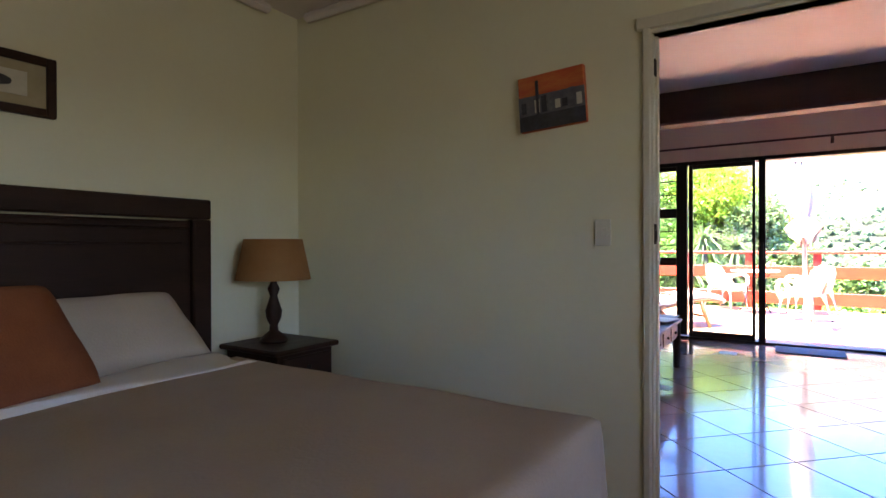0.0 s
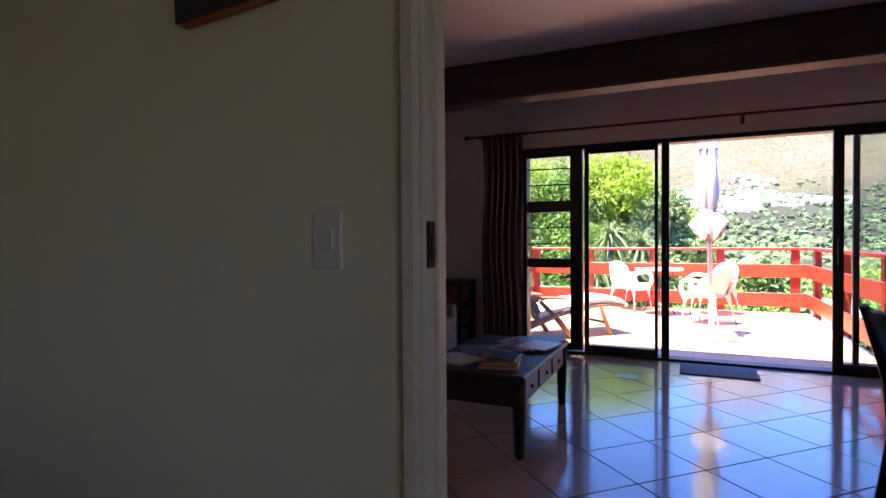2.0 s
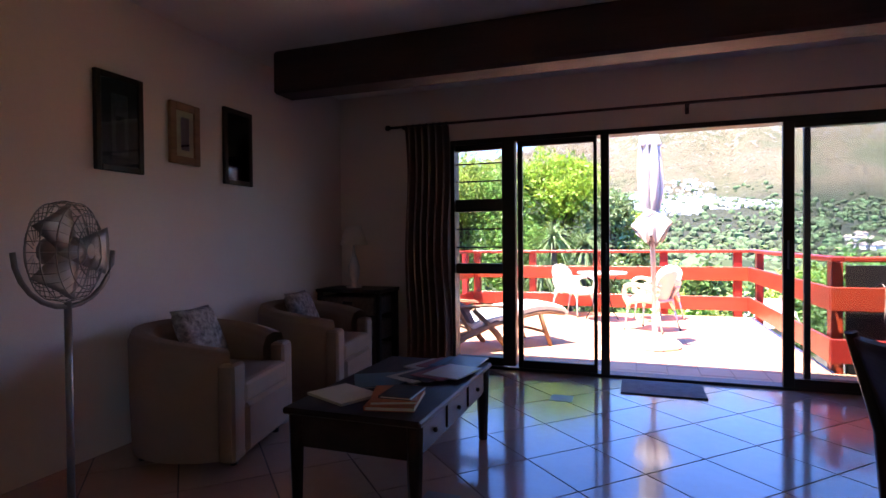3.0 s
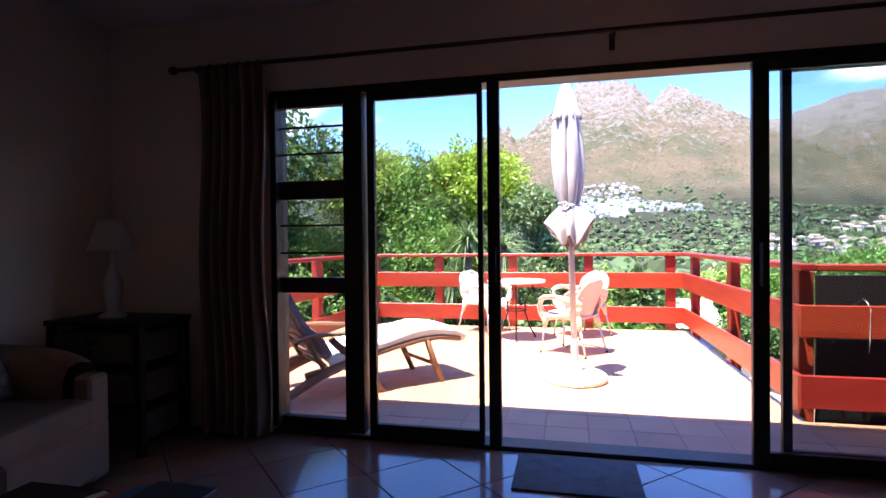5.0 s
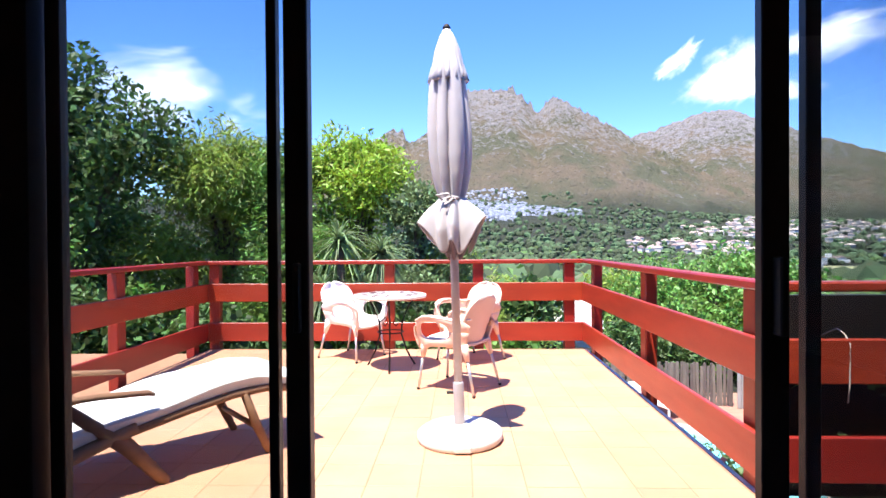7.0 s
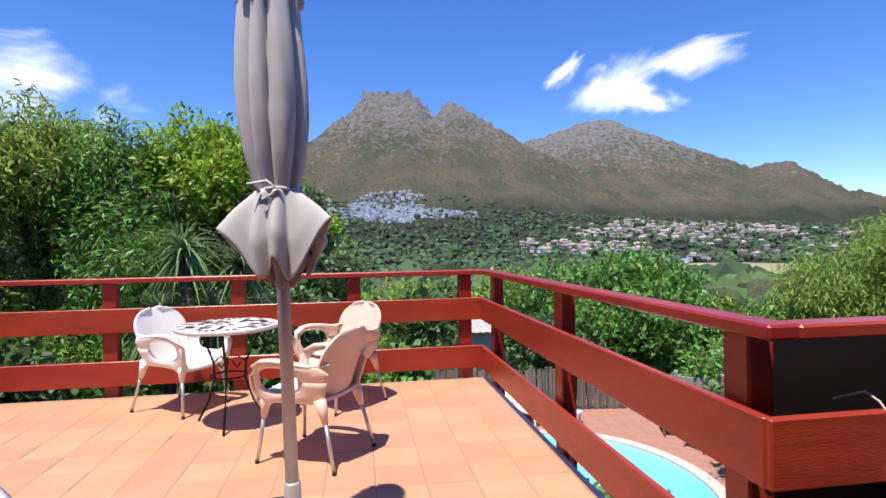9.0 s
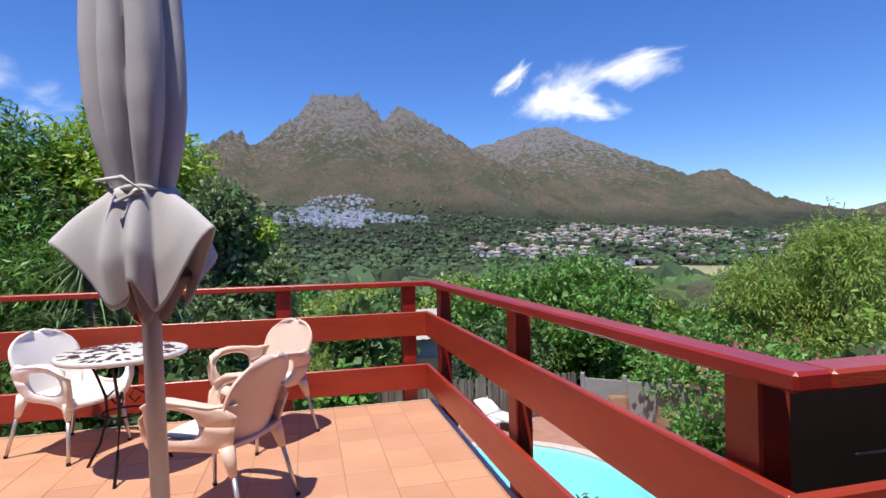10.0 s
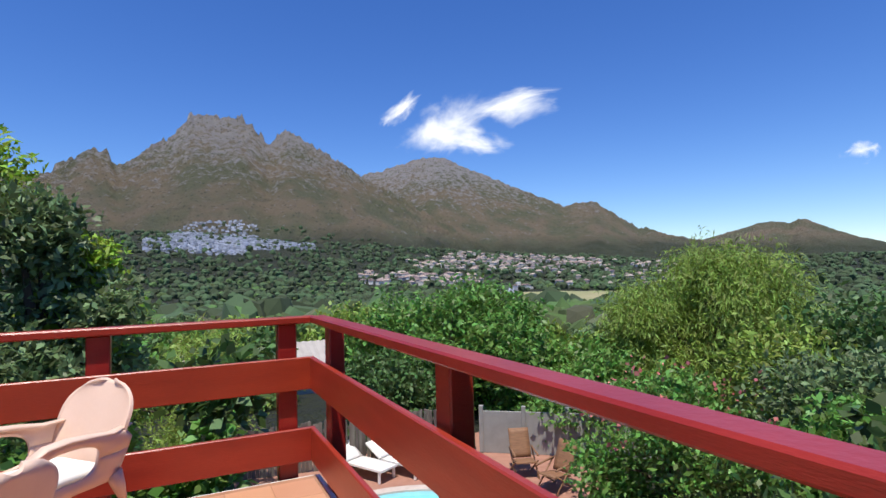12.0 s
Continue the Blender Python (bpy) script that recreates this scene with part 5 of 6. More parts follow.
c1 = deck_chair(pose(8.75, 12.7, TERRACE_Z, 0, 0, -20))
copy_thing(c1, pose(8.85, 11.6, TERRACE_Z, 0, 0, -75))

# fences round the pool terrace
fence = thing("paling_fence", pose(0, 0, TERRACE_Z), "weathered grey paling fence behind the pool", "fence")
pl = mesh_of("paling", boxes(((0, 0, 0.62), (0.085, 0.025, 1.25), 0.006)), M["fence_wood"])
rng = random.Random(4)
for k in range(70):
    piece("paling", pl, fence, pose(2.2 + 0.092 * k, 15.9 - 0.0145 * k + rng.uniform(-0.01, 0.01), rng.uniform(-0.08, 0.06), 0, rng.uniform(-1.5, 1.5), 0))
part("fence_rail", boxes(((5.4, 15.45, 0.3), (6.4, 0.03, 0.07), 0.0, Matrix.Rotation(-0.156, 4, "Z")), ((5.4, 15.45, 1.0), (6.4, 0.03, 0.07), 0.0, Matrix.Rotation(-0.156, 4, "Z"))), M["fence_wood"], fence)
cf = thing("concrete_fence", pose(0, 0, TERRACE_Z), "grey precast concrete panel fence beside the pool", "fence")
slab = mesh_of("panel", boxes(((0, 0, 0.575), (1.10, 0.05, 1.15), 0.01)), M["fence_concrete"])
post = mesh_of("fence_post", boxes(((0, 0, 0.65), (0.12, 0.13, 1.3), 0.015)), M["fence_concrete"])
for k in range(5):
    q = k / 4
    ang = -38
    ex, ey = 8.7 + 0.93 * k, 14.7 - 0.58 * k * 1.25
    piece("fence_post", post, cf, pose(ex, ey, 0, 0, 0, ang))
    if k < 4:
        piece("panel", slab, cf, pose(ex + 0.465, ey - 0.3625, 0, 0, 0, ang))

# neighbouring house below
nh = thing("house", pose(5.2, 36, -9), "low neighbouring house with a grey sheet roof", "house")
part("wall", boxes(((0, 0, 2.4), (8, 6, 4.8))), M["town_wall"], nh)
bm = bmesh.new()
rows = 40
for k in range(rows + 1):
    x = -4.4 + 8.8 * k / rows
    dz = 0.04 * (k % 2)
    bm.verts.new((x, -3.5, 4.75 + dz)), bm.verts.new((x, 0, 6.2 + dz)), bm.verts.new((x, 3.5, 4.75 + dz))
bm.verts.ensure_lookup_table()
for k in range(rows):
    a = 3 * k
    for j in (0, 1):
        bm.faces.new((bm.verts[a + j], bm.verts[a + 3 + j], bm.verts[a + 4 + j], bm.verts[a + 1 + j]))
part("roof", bm, M["roof_sheet"], nh, "grey corrugated sheet roof")
for x in (-2.5, 0, 2.5):
    w = part("window", boxes(((x, -3.02, 2.8), (1.2, 0.08, 1.2), 0.02)), M["white_paint"], nh)
    part("pane", boxes(((x, -3.07, 2.8), (1.0, 0.02, 1.0))), M["bronze"], w)

# flowers on the shrub by the fence
fl = leaf_mesh("flowers", [((9.9, 9.2, -1.5), (1.7, 1.7, 0.9)), ((2.9, 4.4, -1.2), (0.4, 1.0, 0.4))], 260, 0.10, M["flower"], 77, 0, 0.9, 0.3, 0.2)
tagged(new("flowers", fl), "pink-red blossoms among the leaves", "flowers", "", "stuff")


# ---- bedroom ----
def bed(m):
    """Bed with its head at -x; footprint 2.0 x 1.6."""
    t = thing("bed", m, "double bed with taupe bedspread and dark panelled headboard", "bed")
    part("head_rail", boxes(((0.03, 0, 1.31), (0.07, 1.94, 0.10), 0.008)), M["dark_wood"], t, "dark-stained wooden head rail")
    for sy in (-1, 1):
        part("head_post", boxes(((0.03, sy * 0.92, 0.65), (0.07, 0.10, 1.215), 0.008)), M["dark_wood"], t)
    part("head_panel", boxes(((0.02, 0, 0.72), (0.035, 1.735, 1.06), 0.004)), M["dark_wood"], t, "dark-stained wooden headboard panel")
    part("moulding", boxes(((0.045, 0, 1.225), (0.05, 1.70, 0.03), 0.006)), M["dark_wood"], t)
    part("moulding", boxes(((0.042, 0, 1.14), (0.03, 1.64, 0.012), 0.004)), M["dark_wood"], t)
    part("mattress", boxes(((1.07, 0, 0.40), (1.95, 1.52, 0.36), 0.05)), M["sheet"], t, "white mattress")
    part("bed_base", boxes(((1.07, 0, 0.13), (1.93, 1.50, 0.20), 0.01)), M["dark_wood"], t)

    def spread(u, v):
        # u: head to foot, v: across
        L, W, H = 1.60, 0.80, 0.615
        s = (2 * v - 1) * 1.42
        q = u * 1.38
        x = 0.52 + L * min(1, q)
        y = W * max(-1, min(1, s))
        dx, dy = max(0, q - 1) / 0.38, max(0, abs(s) - 1) / 0.42
        z = H + 0.008 * noise.noise(Vector((x * 3, y * 3, 0))) - 0.50 * max(dx ** 1.15, dy ** 1.15)
        fold = 0.02 * math.sin(14 * x + 3) * dy + 0.022 * math.sin(13 * y) * dx
        return (x + dx * 0.03 + (fold if dx else 0), y + (0.03 * dy + fold) * (1 if s > 0 else -1 if dy else 0), z)
    part("bedspread", sheet(spread, 60, 70, -0.012), M["bedspread"], t)
    part("folded_sheet", sheet(lambda u, v: (0.46 + 0.22 * u + 0.02 * math.sin(6 * v), 0.805 * (2 * v - 1), 0.642 + 0.012 * math.sin(9 * v + 4 * u) - 0.05 * max(0, abs(2 * v - 1) - 0.93) / 0.07), 8, 40, 0.03), M["sheet"], t)
    return t


bed(pose(BX + 0.01, -6.34, 0.0))


def pillow(x, y, z, s, rx, ry, rz, material, label):
    ob = new("pillow", mesh_of("pillow", cushion((0, 0, 0), s, 0.45, 16), material))
    ob.matrix_world = pose(x, y, z, rx, ry, rz)
    return tagged(ob, label, "pillow", "pillows on the bed")


pillow(-2.08, -5.93, 0.76, (0.42, 0.66, 0.16), 0, 40, 4, M["pillow_cream"], "cream pillow leaning on the headboard")
pillow(-2.08, -6.72, 0.76, (0.42, 0.66, 0.16), 0, 40, -4, M["pillow_cream"], "cream pillow leaning on the headboard")
pillow(-1.86, -6.41, 0.79, (0.48, 0.50, 0.19), 0, 50, 14, M["pillow_orange"], "rust-orange silky scatter cushion")


def nightstand(m):
    t = thing("nightstand", m, "small dark wooden nightstand with a drawer", "nightstand")
    part("top", boxes(((0, 0, 0.585), (0.46, 0.44, 0.028), 0.008)), M["dark_wood"], t)
    part("case", boxes(((0, 0, 0.49), (0.40, 0.38, 0.16), 0.004)), M["dark_wood"], t)
    for sx in (-1, 1):
        for sy in (-1, 1):
            part("leg", boxes(((sx * 0.185, sy * 0.172, 0.205), (0.045, 0.045, 0.41), 0.004)), M["dark_wood"], t)
    part("shelf", boxes(((0, 0, 0.15), (0.32, 0.30, 0.02), 0.003)), M["dark_wood"], t)
    dr = part("drawer", boxes(((0.205, 0, 0.49), (0.018, 0.32, 0.12), 0.004)), M["dark_wood"], t)
    part("handle", lathe([(0.004, 0), (0.012, 0.004), (0.012, 0.016), (0.003, 0.02)], 12), M["iron"], dr).matrix_local = pose(0.214, 0, 0.49, 0, 90, 0)
    return t


nightstand(pose(-2.10, -5.08, 0))


def table_lamp(m, base_profile, shade_profile, base_mat, shade_mat, label):
    t = thing("table_lamp", m, label, "lamp")
    part("base", lathe(base_profile, 24), base_mat, t)
    bm = bmesh.new()
    r0, z0, r1, z1 = shade_profile
    lathe([(r0, z0), (r1, z1), (r1 - 0.004, z1), (r0 - 0.004, z0)], 40, bm)
    for f in [f for f in bm.faces if len(f.verts) > 4]:
        bm.faces.remove(f)
    part("shade", bm, shade_mat, t)
    return t


table_lamp(pose(-2.14, -5.09, 0.599), [(0.07, 0), (0.075, 0.01), (0.055, 0.035), (0.025, 0.06), (0.022, 0.09), (0.04, 0.13), (0.045, 0.17), (0.028, 0.22), (0.02, 0.25), (0.033, 0.29), (0.018, 0.32), (0.014, 0.40), (0.008, 0.50)],
           (0.20, 0.34, 0.155, 0.56), M["dark_wood"], M["shade"], "turned dark wood table lamp with ochre shade")


def picture(m, w, h, d, rim, frame_mat, label, build):
    t = thing("picture", m, label, "picture")
    if rim:
        bm = bmesh.new()
        for sx in (-1, 1):
            box(bm, (sx * (w - rim) / 2, -d / 2, 0), (rim, d, h), 0.004)
        for sz in (-1, 1):
            box(bm, (0, -d / 2, sz * (h - rim) / 2), (w - 2 * rim, d, rim), 0.004)
        part("frame", bm, frame_mat, t)
    build(t, w - 2 * rim, h - 2 * rim, d)
    return t


def art_town(t, w, h, d):
    part("canvas", boxes(((0, -d / 2, 0), (w, d, h), 0.003)), M["pic_sky"], t, "red and orange sunset sky")
    part("painted_hill", boxes(((0, -d - 0.001, -0.02), (w, 0.001, h * 0.42))), M["pic_grey"], t)
    part("painted_street", boxes(((0, -d - 0.0015, -h * 0.36), (w, 0.002, h * 0.27))), M["pic_dark"], t)
    rng = random.Random(3)
    for k in range(9):
        x = -w * 0.42 + w * 0.105 * k
        hh = rng.uniform(0.035, 0.10)
        part("painted_house", boxes(((x, -d - 0.003, -h * 0.14 + hh * 0.3), (w * 0.075, 0.003, hh))), (M["pic_dark"], M["pic_grey"], M["pic_mount"])[k % 3], t)
    part("painted_tower", boxes(((-w * 0.20, -d - 0.004, h * 0.08), (0.014, 0.004, h * 0.62))), M["pic_dark"], t)


picture(pose(-0.672, WALL - 0.001, 1.783, 0, -3.5, 0), 0.315, 0.255, 0.03, 0, None, "unframed canvas of a town under a red sky", art_town)


def art_print(t, w, h, d):
    part("mount", boxes(((0, -0.012, 0), (w, 0.008, h))), M["pic_beige"], t)
    part("print", boxes(((0, -0.018, 0), (w * 0.62, 0.003, h * 0.55))), M["pic_mount"], t)
    bm = bmesh.new()
    bmesh.ops.create_icosphere(bm, subdivisions=2, radius=1, matrix=Matrix.Translation((0, -0.021, 0)) @ Matrix.Diagonal((w * 0.17, 0.002, h * 0.13, 1)))
    part("printed_shape", bm, M["pic_dark"], t)


picture(pose(BX + 0.001, -6.262, 1.773, 0, 0, 90), 0.42, 0.245, 0.03, 0.035, M["dark_wood"], "small framed print in a dark wooden frame", art_print)

sw = thing("light_switch", pose(-0.444, WALL - 0.001, 1.175), "white plastic wall light switch", "switch")
part("plate", boxes(((0, -0.005, 0), (0.07, 0.010, 0.115), 0.003)), M["switch"], sw)
part("rocker", boxes(((0.008, -0.012, 0.0), (0.022, 0.008, 0.04), 0.002)), M["switch"], sw)


# ---- living room ----
def armchair(m, label):
    """Round tub chair; it faces +x."""
    t = thing("armchair", m, label, "armchair", "tub armchairs along the wall")
    def shell(u, v):
        a = radians(-128 + 256 * u) + math.pi
        side = abs(2 * u - 1)
        top = 0.72 - 0.10 * side ** 2
        prof = ((0.40, 0.05), (0.41, 0.30), (0.415, top - 0.06), (0.395, top - 0.01), (0.345, top), (0.30, top - 0.02), (0.275, top - 0.08), (0.27, 0.40))
        f = v * (len(prof) - 1)
        i = min(int(f), len(prof) - 2)
        r = prof[i][0] + (prof[i + 1][0] - prof[i][0]) * (f - i)
        z = prof[i][1] + (prof[i + 1][1] - prof[i][1]) * (f - i)
        return (r * math.cos(a) + 0.12 * max(0, side - 0.55), r * math.sin(a), z)
    part("shell", sheet(shell, 48, 28), M["armchair"], t)
    fr2 = boxes(((0.06, 0, 0.20), (0.62, 0.54, 0.28), 0.03))
    for s in (-1, 1):
        box(fr2, (0.30, s * 0.30, 0.30), (0.10, 0.14, 0.52), 0.04, None, 3)
    part("seat_base", fr2, M["armchair"], t)
    part("seat_cushion", boxes(((0.06, 0, 0.385), (0.60, 0.54, 0.13), 0.045, None, 4)), M["armchair"], t)
    for x in (-0.25, 0.28):
        for y in (-0.25, 0.25):
            part("foot", lathe([(0.02, 0.0), (0.028, 0.06)], 10), M["dark_wood"], t).matrix_local = pose(x, y, 0)
    return t


a1 = armchair(pose(-2.12, -2.34, 0, 0, 0, 12), "tan upholstered tub armchair with a patterned cushion")
copy_thing(a1, pose(-2.14, -1.22, 0, 0, 0, 8))
for y in (-2.25, -1.17):
    ob = new("scatter_cushion", mesh_of("scatter_cushion", cushion((0, 0, 0), (0.36, 0.36, 0.12)), M["pattern"]))
    ob.matrix_world = pose(-2.27, y, 0.62, 0, 66, 8)
    tagged(ob, "patterned scatter cushion leaning in the armchair", "cushion", "cushions in the armchairs")


def coffee_table(m):
    """Dark low table, long side along y."""
    t = thing("coffee_table", m, "dark wooden coffee table with drawers under books", "table")
    part("tabletop", boxes(((0, 0, 0.435), (0.66, 1.14, 0.03), 0.008)), M["dark_wood"], t)
    part("apron", boxes(((0, 0, 0.345), (0.58, 1.06, 0.15), 0.004)), M["dark_wood"], t)
    for sx in (-1, 1):
        for sy in (-1, 1):
            part("leg", tube([(sx * 0.285, sy * 0.525, 0.42), (sx * 0.285, sy * 0.525, 0.2), (sx * 0.285, sy * 0.525, 0)], [0.04, 0.034, 0.026], 4), M["dark_wood"], t)
    for y in (-0.34, 0, 0.34):
        d = part("drawer", boxes(((0.294, y, 0.345), (0.014, 0.30, 0.11), 0.003)), M["dark_wood"], t)
        part("handle", lathe([(0.004, 0), (0.012, 0.005), (0.012, 0.016), (0.003, 0.02)], 10), M["iron"], d).matrix_local = pose(0.30, y, 0.345, 0, 90, 0)
    return t


coffee_table(pose(-0.92, -2.28, 0))


def book(x, y, z, w, h, d, rz, cover, label="closed magazine lying on the coffee table"):
    t = thing("book", pose(x, y, z, 0, 0, rz), label, "book", "books on the coffee table")
    part("page_block", boxes(((0.002, 0, d / 2), (w - 0.008, h - 0.008, d - 0.004))), M["paper"], t)
    part("cover", boxes(((0, 0, d - 0.001), (w, h, 0.003), 0.001), ((0, 0, 0.002), (w, h, 0.003), 0.001), ((-w / 2 - 0.001, 0, d / 2), (0.003, h, d))), M[cover], t)
    return t


T0 = 0.4505
book(-0.80, -2.62, T0, 0.22, 0.29, 0.020, 12, "book_orange", "orange-covered magazine on the coffee table")
book(-0.81, -2.61, T0 + 0.021, 0.20, 0.27, 0.016, 20, "book_orange", "orange-covered magazine on the coffee table")
book(-0.77, -2.61, T0 + 0.038, 0.15, 0.20, 0.012, 2, "book_black", "small dark book on a magazine")
book(-1.08, -2.60, T0, 0.22, 0.28, 0.012, 65, "book_cream")
book(-1.05, -2.32, T0, 0.22, 0.28, 0.010, 30, "book_teal")
for k in range(5):
    book(-0.93 + 0.055 * k, -2.20 + 0.03 * k, T0 + 0.004 * k, 0.21, 0.28, 0.008, -28 + 4 * k, ("book_teal", "book_cream", "book_black", "book_red", "book_cream")[k], "magazine fanned out on the coffee table")
for k in range(4):
    book(-0.80 + 0.06 * k - 0.1, -1.90 + 0.03 * k, T0 + 0.004 * k, 0.20, 0.27, 0.008, -20 + 6 * k, ("book_cream", "book_red", "book_teal", "book_black")[k], "magazine fanned out on the coffee table")

# pedestal fan
fan = thing("pedestal_fan", pose(-1.90, -3.33, 0), "grey metal pedestal fan at rest", "fan")
part("foot", lathe([(0.02, 0), (0.20, 0.0), (0.20, 0.02), (0.05, 0.045), (0.02, 0.06)], 28), M["fan_metal"], fan)
part("stand", tube([(0, 0, 0.05), (0, 0, 0.95)], 0.014, 12), M["fan_metal"], fan)
part("yoke", tube([(0.0, 0.2 * math.cos(a), 1.15 + 0.22 * math.sin(a)) for a in [math.pi + math.pi * k / 12 for k in range(13)]], 0.010, 8), M["fan_metal"], fan)
part("motor", lathe([(0.01, -0.10), (0.06, -0.09), (0.075, -0.03), (0.06, 0.03), (0.02, 0.05)], 20), M["fan_metal"], fan).matrix_local = pose(0, 0, 1.15, 0, 90, 0) 
cage = bmesh.new()
for r, o in ((0.20, 0.0), (0.19, 0.05), (0.15, 0.075), (0.10, 0.085), (0.19, -0.05), (0.14, -0.08)):
    tube([(o, r * math.cos(2 * math.pi * k / 36), r * math.sin(2 * math.pi * k / 36)) for k in range(36)], 0.003, 4, cage, True)
for k in range(30):
    a = 2 * math.pi * k / 30
    tube([(x, r * math.cos(a), r * math.sin(a)) for x, r in ((0.088, 0.03), (0.075, 0.15), (0.05, 0.19), (0, 0.20), (-0.05, 0.19), (-0.09, 0.06))], 0.0018, 3, cage)
tagged(part("cage", cage, M["fan_metal"], fan), "thin wire guard", kind="stuff").matrix_local = pose(0, 0, 1.15, 0, 0, 30)
for k in range(3):
    part("blade", sheet(lambda u, v: (0.02 * math.sin(2.5 * v) , (0.03 + 0.14 * u), 0.05 * (1 + u) * (2 * v - 1)), 6, 6, 0.003), M["fan_metal"], fan).matrix_local = pose(0.02, 0, 1.15, 0, 0, 8) @ pose(0, 0, 0, 120 * k, 0, 0)

# wicker drawers with a lamp in the corner
dr = thing("drawer_tower", pose(-2.23, -0.34, 0), "dark wooden drawer tower with wicker baskets", "drawers")
part("top", boxes(((0, 0, 0.735), (0.66, 0.42, 0.03), 0.005)), M["dark_wood"], dr)
part("back_panel", boxes(((0, 0.17, 0.36), (0.56, 0.02, 0.70))), M["dark_wood"], dr)
for sx in (-1, 1):
    for sy in (-1, 1):
        part("post", boxes(((sx * 0.30, sy * 0.18, 0.36), (0.04, 0.04, 0.72), 0.003)), M["dark_wood"], dr)
for z in (0.15, 0.37, 0.60):
    b = part("basket", boxes(((0, -0.02, z), (0.54, 0.36, 0.17), 0.015, None, 2)), M["wicker"], dr)
    part("handle", boxes(((0, -0.205, z + 0.03), (0.10, 0.012, 0.025), 0.004)), M["dark_wood"], b)
table_lamp(pose(-2.26, -0.36, 0.751), [(0.07, 0), (0.075, 0.015), (0.03, 0.04), (0.05, 0.12), (0.055, 0.20), (0.02, 0.30), (0.012, 0.36), (0.008, 0.50)], (0.13, 0.40, 0.07, 0.58), M["pole"], M["shade_white"], "small table lamp with a white shade")


def art_dark(t, w, h, d):
    part("mount", boxes(((0, -0.012, 0), (w, 0.008, h))), M["pic_dark"], t)
    part("print", boxes(((0, -0.018, -0.01), (w * 0.45, 0.003, h * 0.72))), M["pic_grey"], t)
    part("printed_shape", boxes(((0.0, -0.021, -h * 0.12), (w * 0.22, 0.002, h * 0.4))), M["pic_dark"], t)
    part("pane", boxes(((0, -0.024, 0), (w, 0.002, h))), M["glass"], t).visible_shadow = False


def art_mirror(t, w, h, d):
    part("mount", boxes(((0, -0.012, 0), (w, 0.008, h))), M["pic_beige"], t)
    part("print", boxes(((0, -0.019, 0), (w * 0.45, 0.004, h * 0.72))), M["mirror"], t, "small reflecting glass")


picture(pose(LX + 0.001, -2.52, 1.875, 0, 0, 90), 0.31, 0.56, 0.03, 0.035, M["dark_wood"], "dark-framed picture hanging on the wall", art_dark)
picture(pose(LX + 0.001, -2.04, 1.90, 0, 0, 90), 0.25, 0.40, 0.03, 0.05, M["teak"], "small brown-framed mirror on the wall", art_mirror)
picture(pose(LX + 0.001, -1.53, 1.89, 0, 0, 90), 0.30, 0.56, 0.03, 0.035, M["dark_wood"], "dark-framed picture hanging on the wall", art_dark)

# curtain and its rod
rod = thing("curtain_rod", pose(0, -0.13, 2.262), "dark curtain rod on brackets above the glazing", "curtain rod")
part("rod", tube([(-1.99, 0, 0), (3.6, 0, 0)], 0.012, 10), M["beam"], rod)
part("finial", lathe([(0.012, 0), (0.026, 0.015), (0.026, 0.04), (0.008, 0.055)], 12), M["beam"], rod).matrix_local = pose(-1.98, 0, 0, 0, -90, 0)
for x in (-1.85, 0.62, 3.2):
    part("bracket", boxes(((x, 0.065, -0.01), (0.02, 0.13, 0.02), 0.003), ((x, 0.122, -0.02), (0.03, 0.012, 0.09), 0.003)), M["beam"], rod)
cu = thing("curtain", pose(-1.61, -0.13, 0), "heavy brown curtain drawn to the side", "curtain")
part("drape", sheet(lambda u, v: (-0.22 + 0.44 * u + 0.015 * math.sin(9 * v), (0.045 + 0.02 * v) * math.sin(2 * math.pi * 6.5 * u + 0.4 * math.sin(5 * v)) + 0.01 * math.sin(31 * u), 2.25 - 2.22 * v), 120, 20, 0.004), M["curtain"], cu)
for k in range(7):
    part("curtain_ring", tube([(-0.2 + 0.066 * k, 0.02 * math.cos(2 * math.pi * j / 14), 2.26 + 0.02 * math.sin(2 * math.pi * j / 14)) for j in range(14)], 0.003, 5, closed_ring=True), M["iron"], cu)


def dining_chair(m):
    """Dark chair with a curved panel back; it faces +x."""
    t = thing("dining_chair", m, "dark wooden dining chair with a curved panel back", "chair")
    part("seat", boxes(((0.0, 0, 0.455), (0.44, 0.44, 0.05), 0.018, None, 3)), M["black_leather"], t, "padded brown seat")
    part("seat_frame", boxes(((0, 0, 0.41), (0.42, 0.42, 0.045), 0.005)), M["dark_wood"], t)
    part("backrest", sheet(lambda u, v: (-0.20 - 0.13 * v - 0.05 * (1 - (2 * u - 1) ** 2) + 0.03, 0.21 * (2 * u - 1), 0.60 + 0.36 * v), 12, 8, 0.02), M["dark_wood"], t)
    for s in (-1, 1):
        part("rear_leg", tube([(-0.28, s * 0.20, 0.0), (-0.20, s * 0.20, 0.42), (-0.22, s * 0.205, 0.65), (-0.32, s * 0.21, 0.97)], [0.02, 0.024, 0.022, 0.018], 6), M["dark_wood"], t)
        part("front_leg", tube([(0.19, s * 0.19, 0.40), (0.20, s * 0.19, 0.0)], [0.024, 0.018], 6), M["dark_wood"], t)
        part("stretcher", tube([(-0.23, s * 0.20, 0.2), (0.19, s * 0.19, 0.2)], 0.01, 6), M["dark_wood"], t)
    return t


dining_chair(pose(1.20, -3.0, 0, 0, 0, 28) @ Matrix.Diagonal((1, 1, 0.93, 1)))

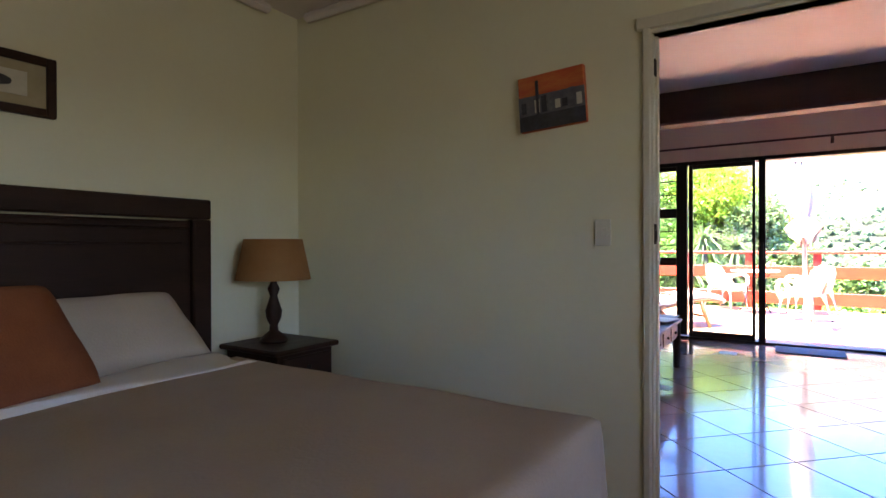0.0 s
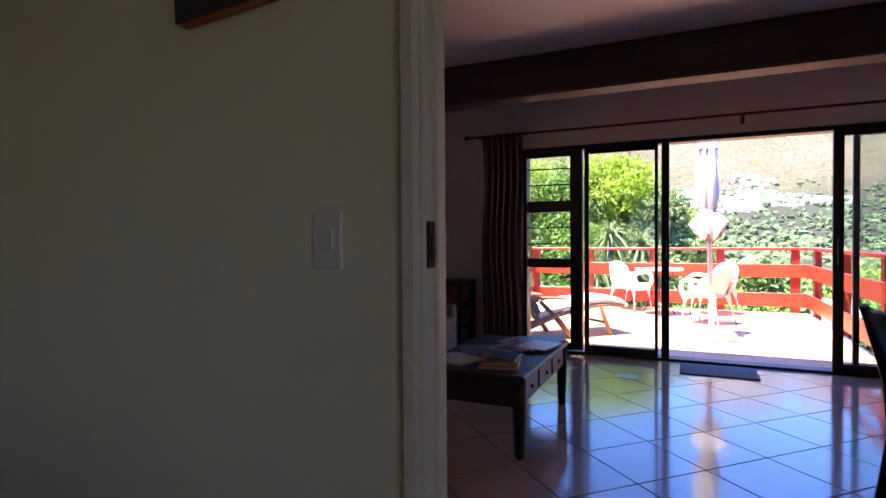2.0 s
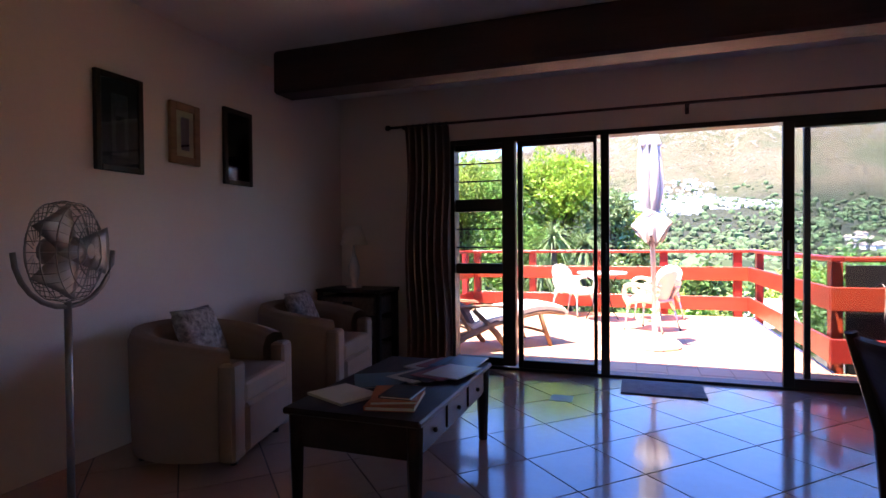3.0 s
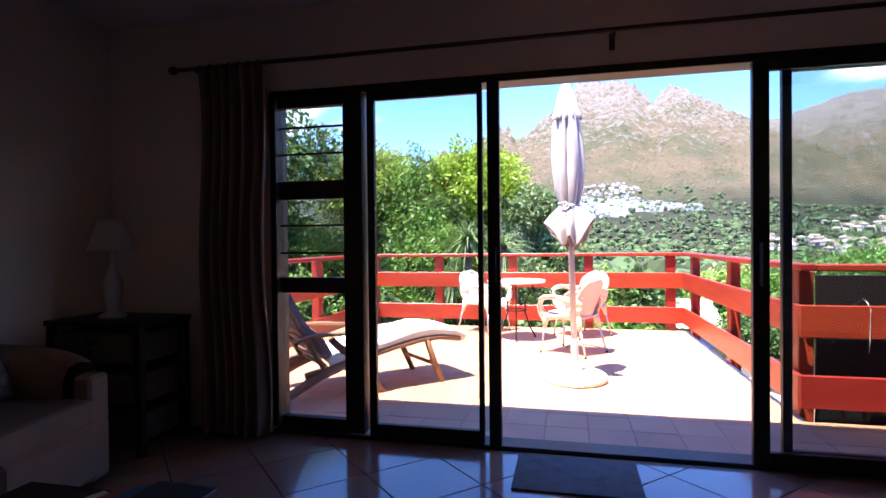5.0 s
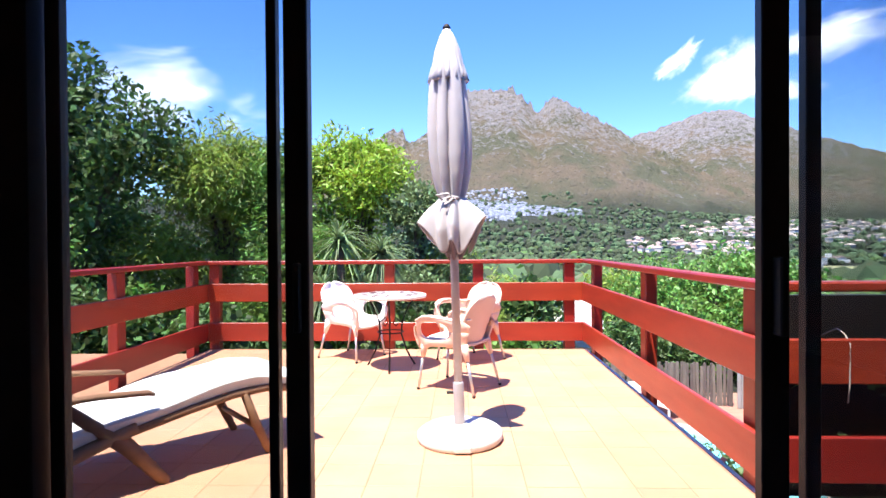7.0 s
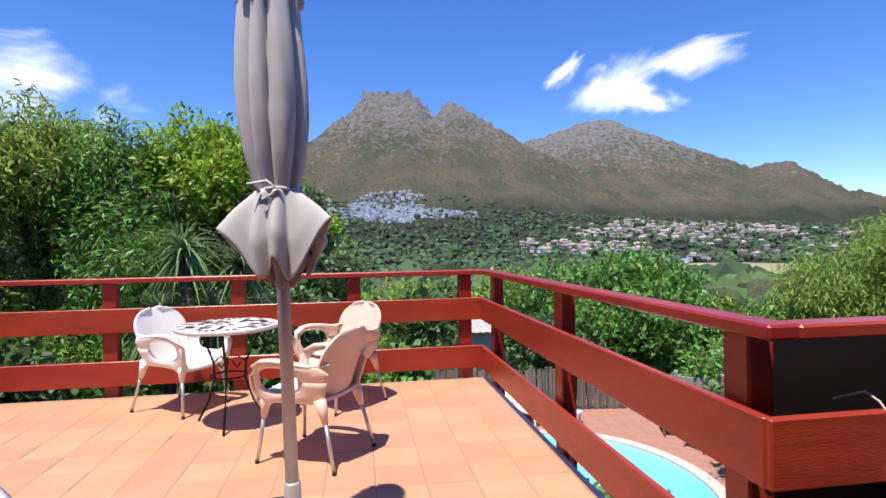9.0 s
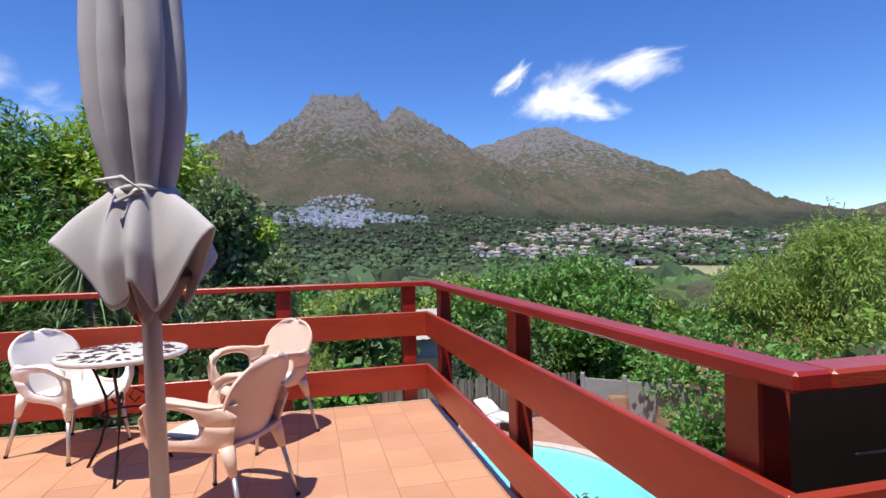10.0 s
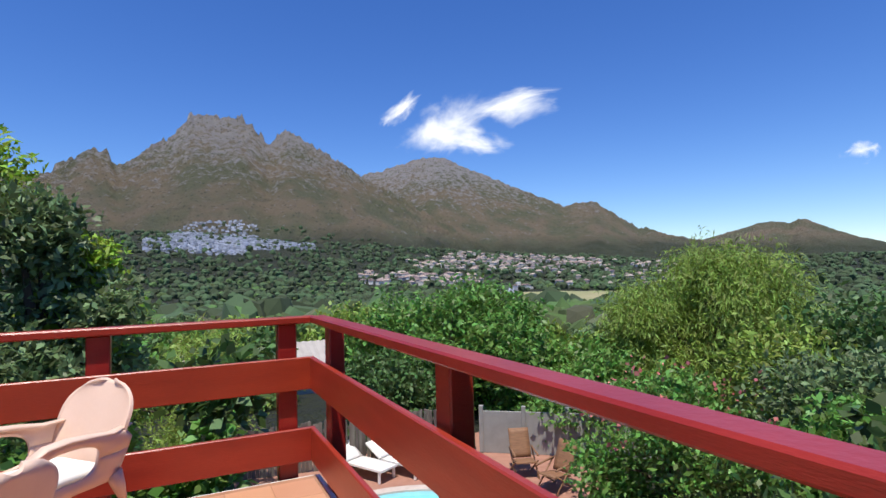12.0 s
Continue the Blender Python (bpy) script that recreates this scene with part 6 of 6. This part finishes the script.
dm = new("door_mat", mesh_of("door_mat", boxes(((0, 0, 0.006), (0.61, 0.42, 0.011), 0.004)), M["mat"]))
dm.matrix_world = pose(0.415, -0.29, 0)
tagged(dm, "grey rectangular door mat at the sliding door", "mat")


# ---- floor tiles, laid last ----
fl = bpy.data.objects["floor"]
S = 0.424
ca = math.cos(radians(45))
full = None
for i in range(-14, 15):
    for j in range(-14, 15):
        cx, cy = 0.57 + (i - j) * S * ca, -1.37 + (i + j) * S * ca
        h = (S - 0.006) * ca
        poly = [(cx, cy - h), (cx + h, cy), (cx, cy + h), (cx - h, cy)]
        pc = clip_poly(poly, LX, RX, -4.77, -0.02)
        if len(pc) < 3:
            continue
        whole = len(pc) == 4 and all(abs(a[0] - b[0]) + abs(a[1] - b[1]) < 1e-6 for a, b in zip(pc, poly))
        if whole and full:
            me = full
        else:
            bm = bmesh.new()
            lo = [bm.verts.new((x - cx, y - cy, -0.008)) for x, y in pc]
            mi = [bm.verts.new((x - cx, y - cy, -0.0015)) for x, y in pc]
            hi = [bm.verts.new(((x - cx) * 0.992, (y - cy) * 0.992, 0.0)) for x, y in pc]
            n = len(pc)
            for k in range(n):
                bm.faces.new((lo[k], lo[(k + 1) % n], mi[(k + 1) % n], mi[k]))
                bm.faces.new((mi[k], mi[(k + 1) % n], hi[(k + 1) % n], hi[k]))
            bm.faces.new(hi)
            me = mesh_of("tile", bm, M["floor_tile"])
            if whole:
                full = me
        piece("tile", me, fl, pose(cx, cy, 0))

ins = mesh_of("inset_tile", boxes(((0, 0, 0.0005), (0.165, 0.165, 0.003), 0.001)), M["inset_tile"])
for x, y in ((-0.30, -0.77), (-0.62, -2.57)):
    piece("inset_tile", ins, fl, pose(x, y, 0))

# deck tiles
bm = bmesh.new()
q = 0.1415
lo = [bm.verts.new((x * q, y * q, -0.03)) for x, y in ((-1, -1), (1, -1), (1, 1), (-1, 1))]
mi = [bm.verts.new((x * q, y * q, -0.0025)) for x, y in ((-1, -1), (1, -1), (1, 1), (-1, 1))]
hi = [bm.verts.new((x * (q - 0.005), y * (q - 0.005), 0.0)) for x, y in ((-1, -1), (1, -1), (1, 1), (-1, 1))]
for k in range(4):
    bm.faces.new((lo[k], lo[(k + 1) % 4], mi[(k + 1) % 4], mi[k]))
    bm.faces.new((mi[k], mi[(k + 1) % 4], hi[(k + 1) % 4], hi[k]))
bm.faces.new(hi)
dt = mesh_of("tile", bm, M["terracotta"])
rng = random.Random(9)
for i in range(16):
    for j in range(17):
        piece("tile", dt, deck, pose(1.804 - 0.288 * i, 0.308 + 0.288 * j, DECK + rng.uniform(-0.0015, 0.0015), rng.uniform(-0.15, 0.15), rng.uniform(-0.15, 0.15), 0))
for i in range(10):
    for j in range(3):
        piece("tile", dt, deck, pose(2.098 + 0.288 * i, 0.308 + 0.288 * j, DECK + rng.uniform(-0.0015, 0.0015)))
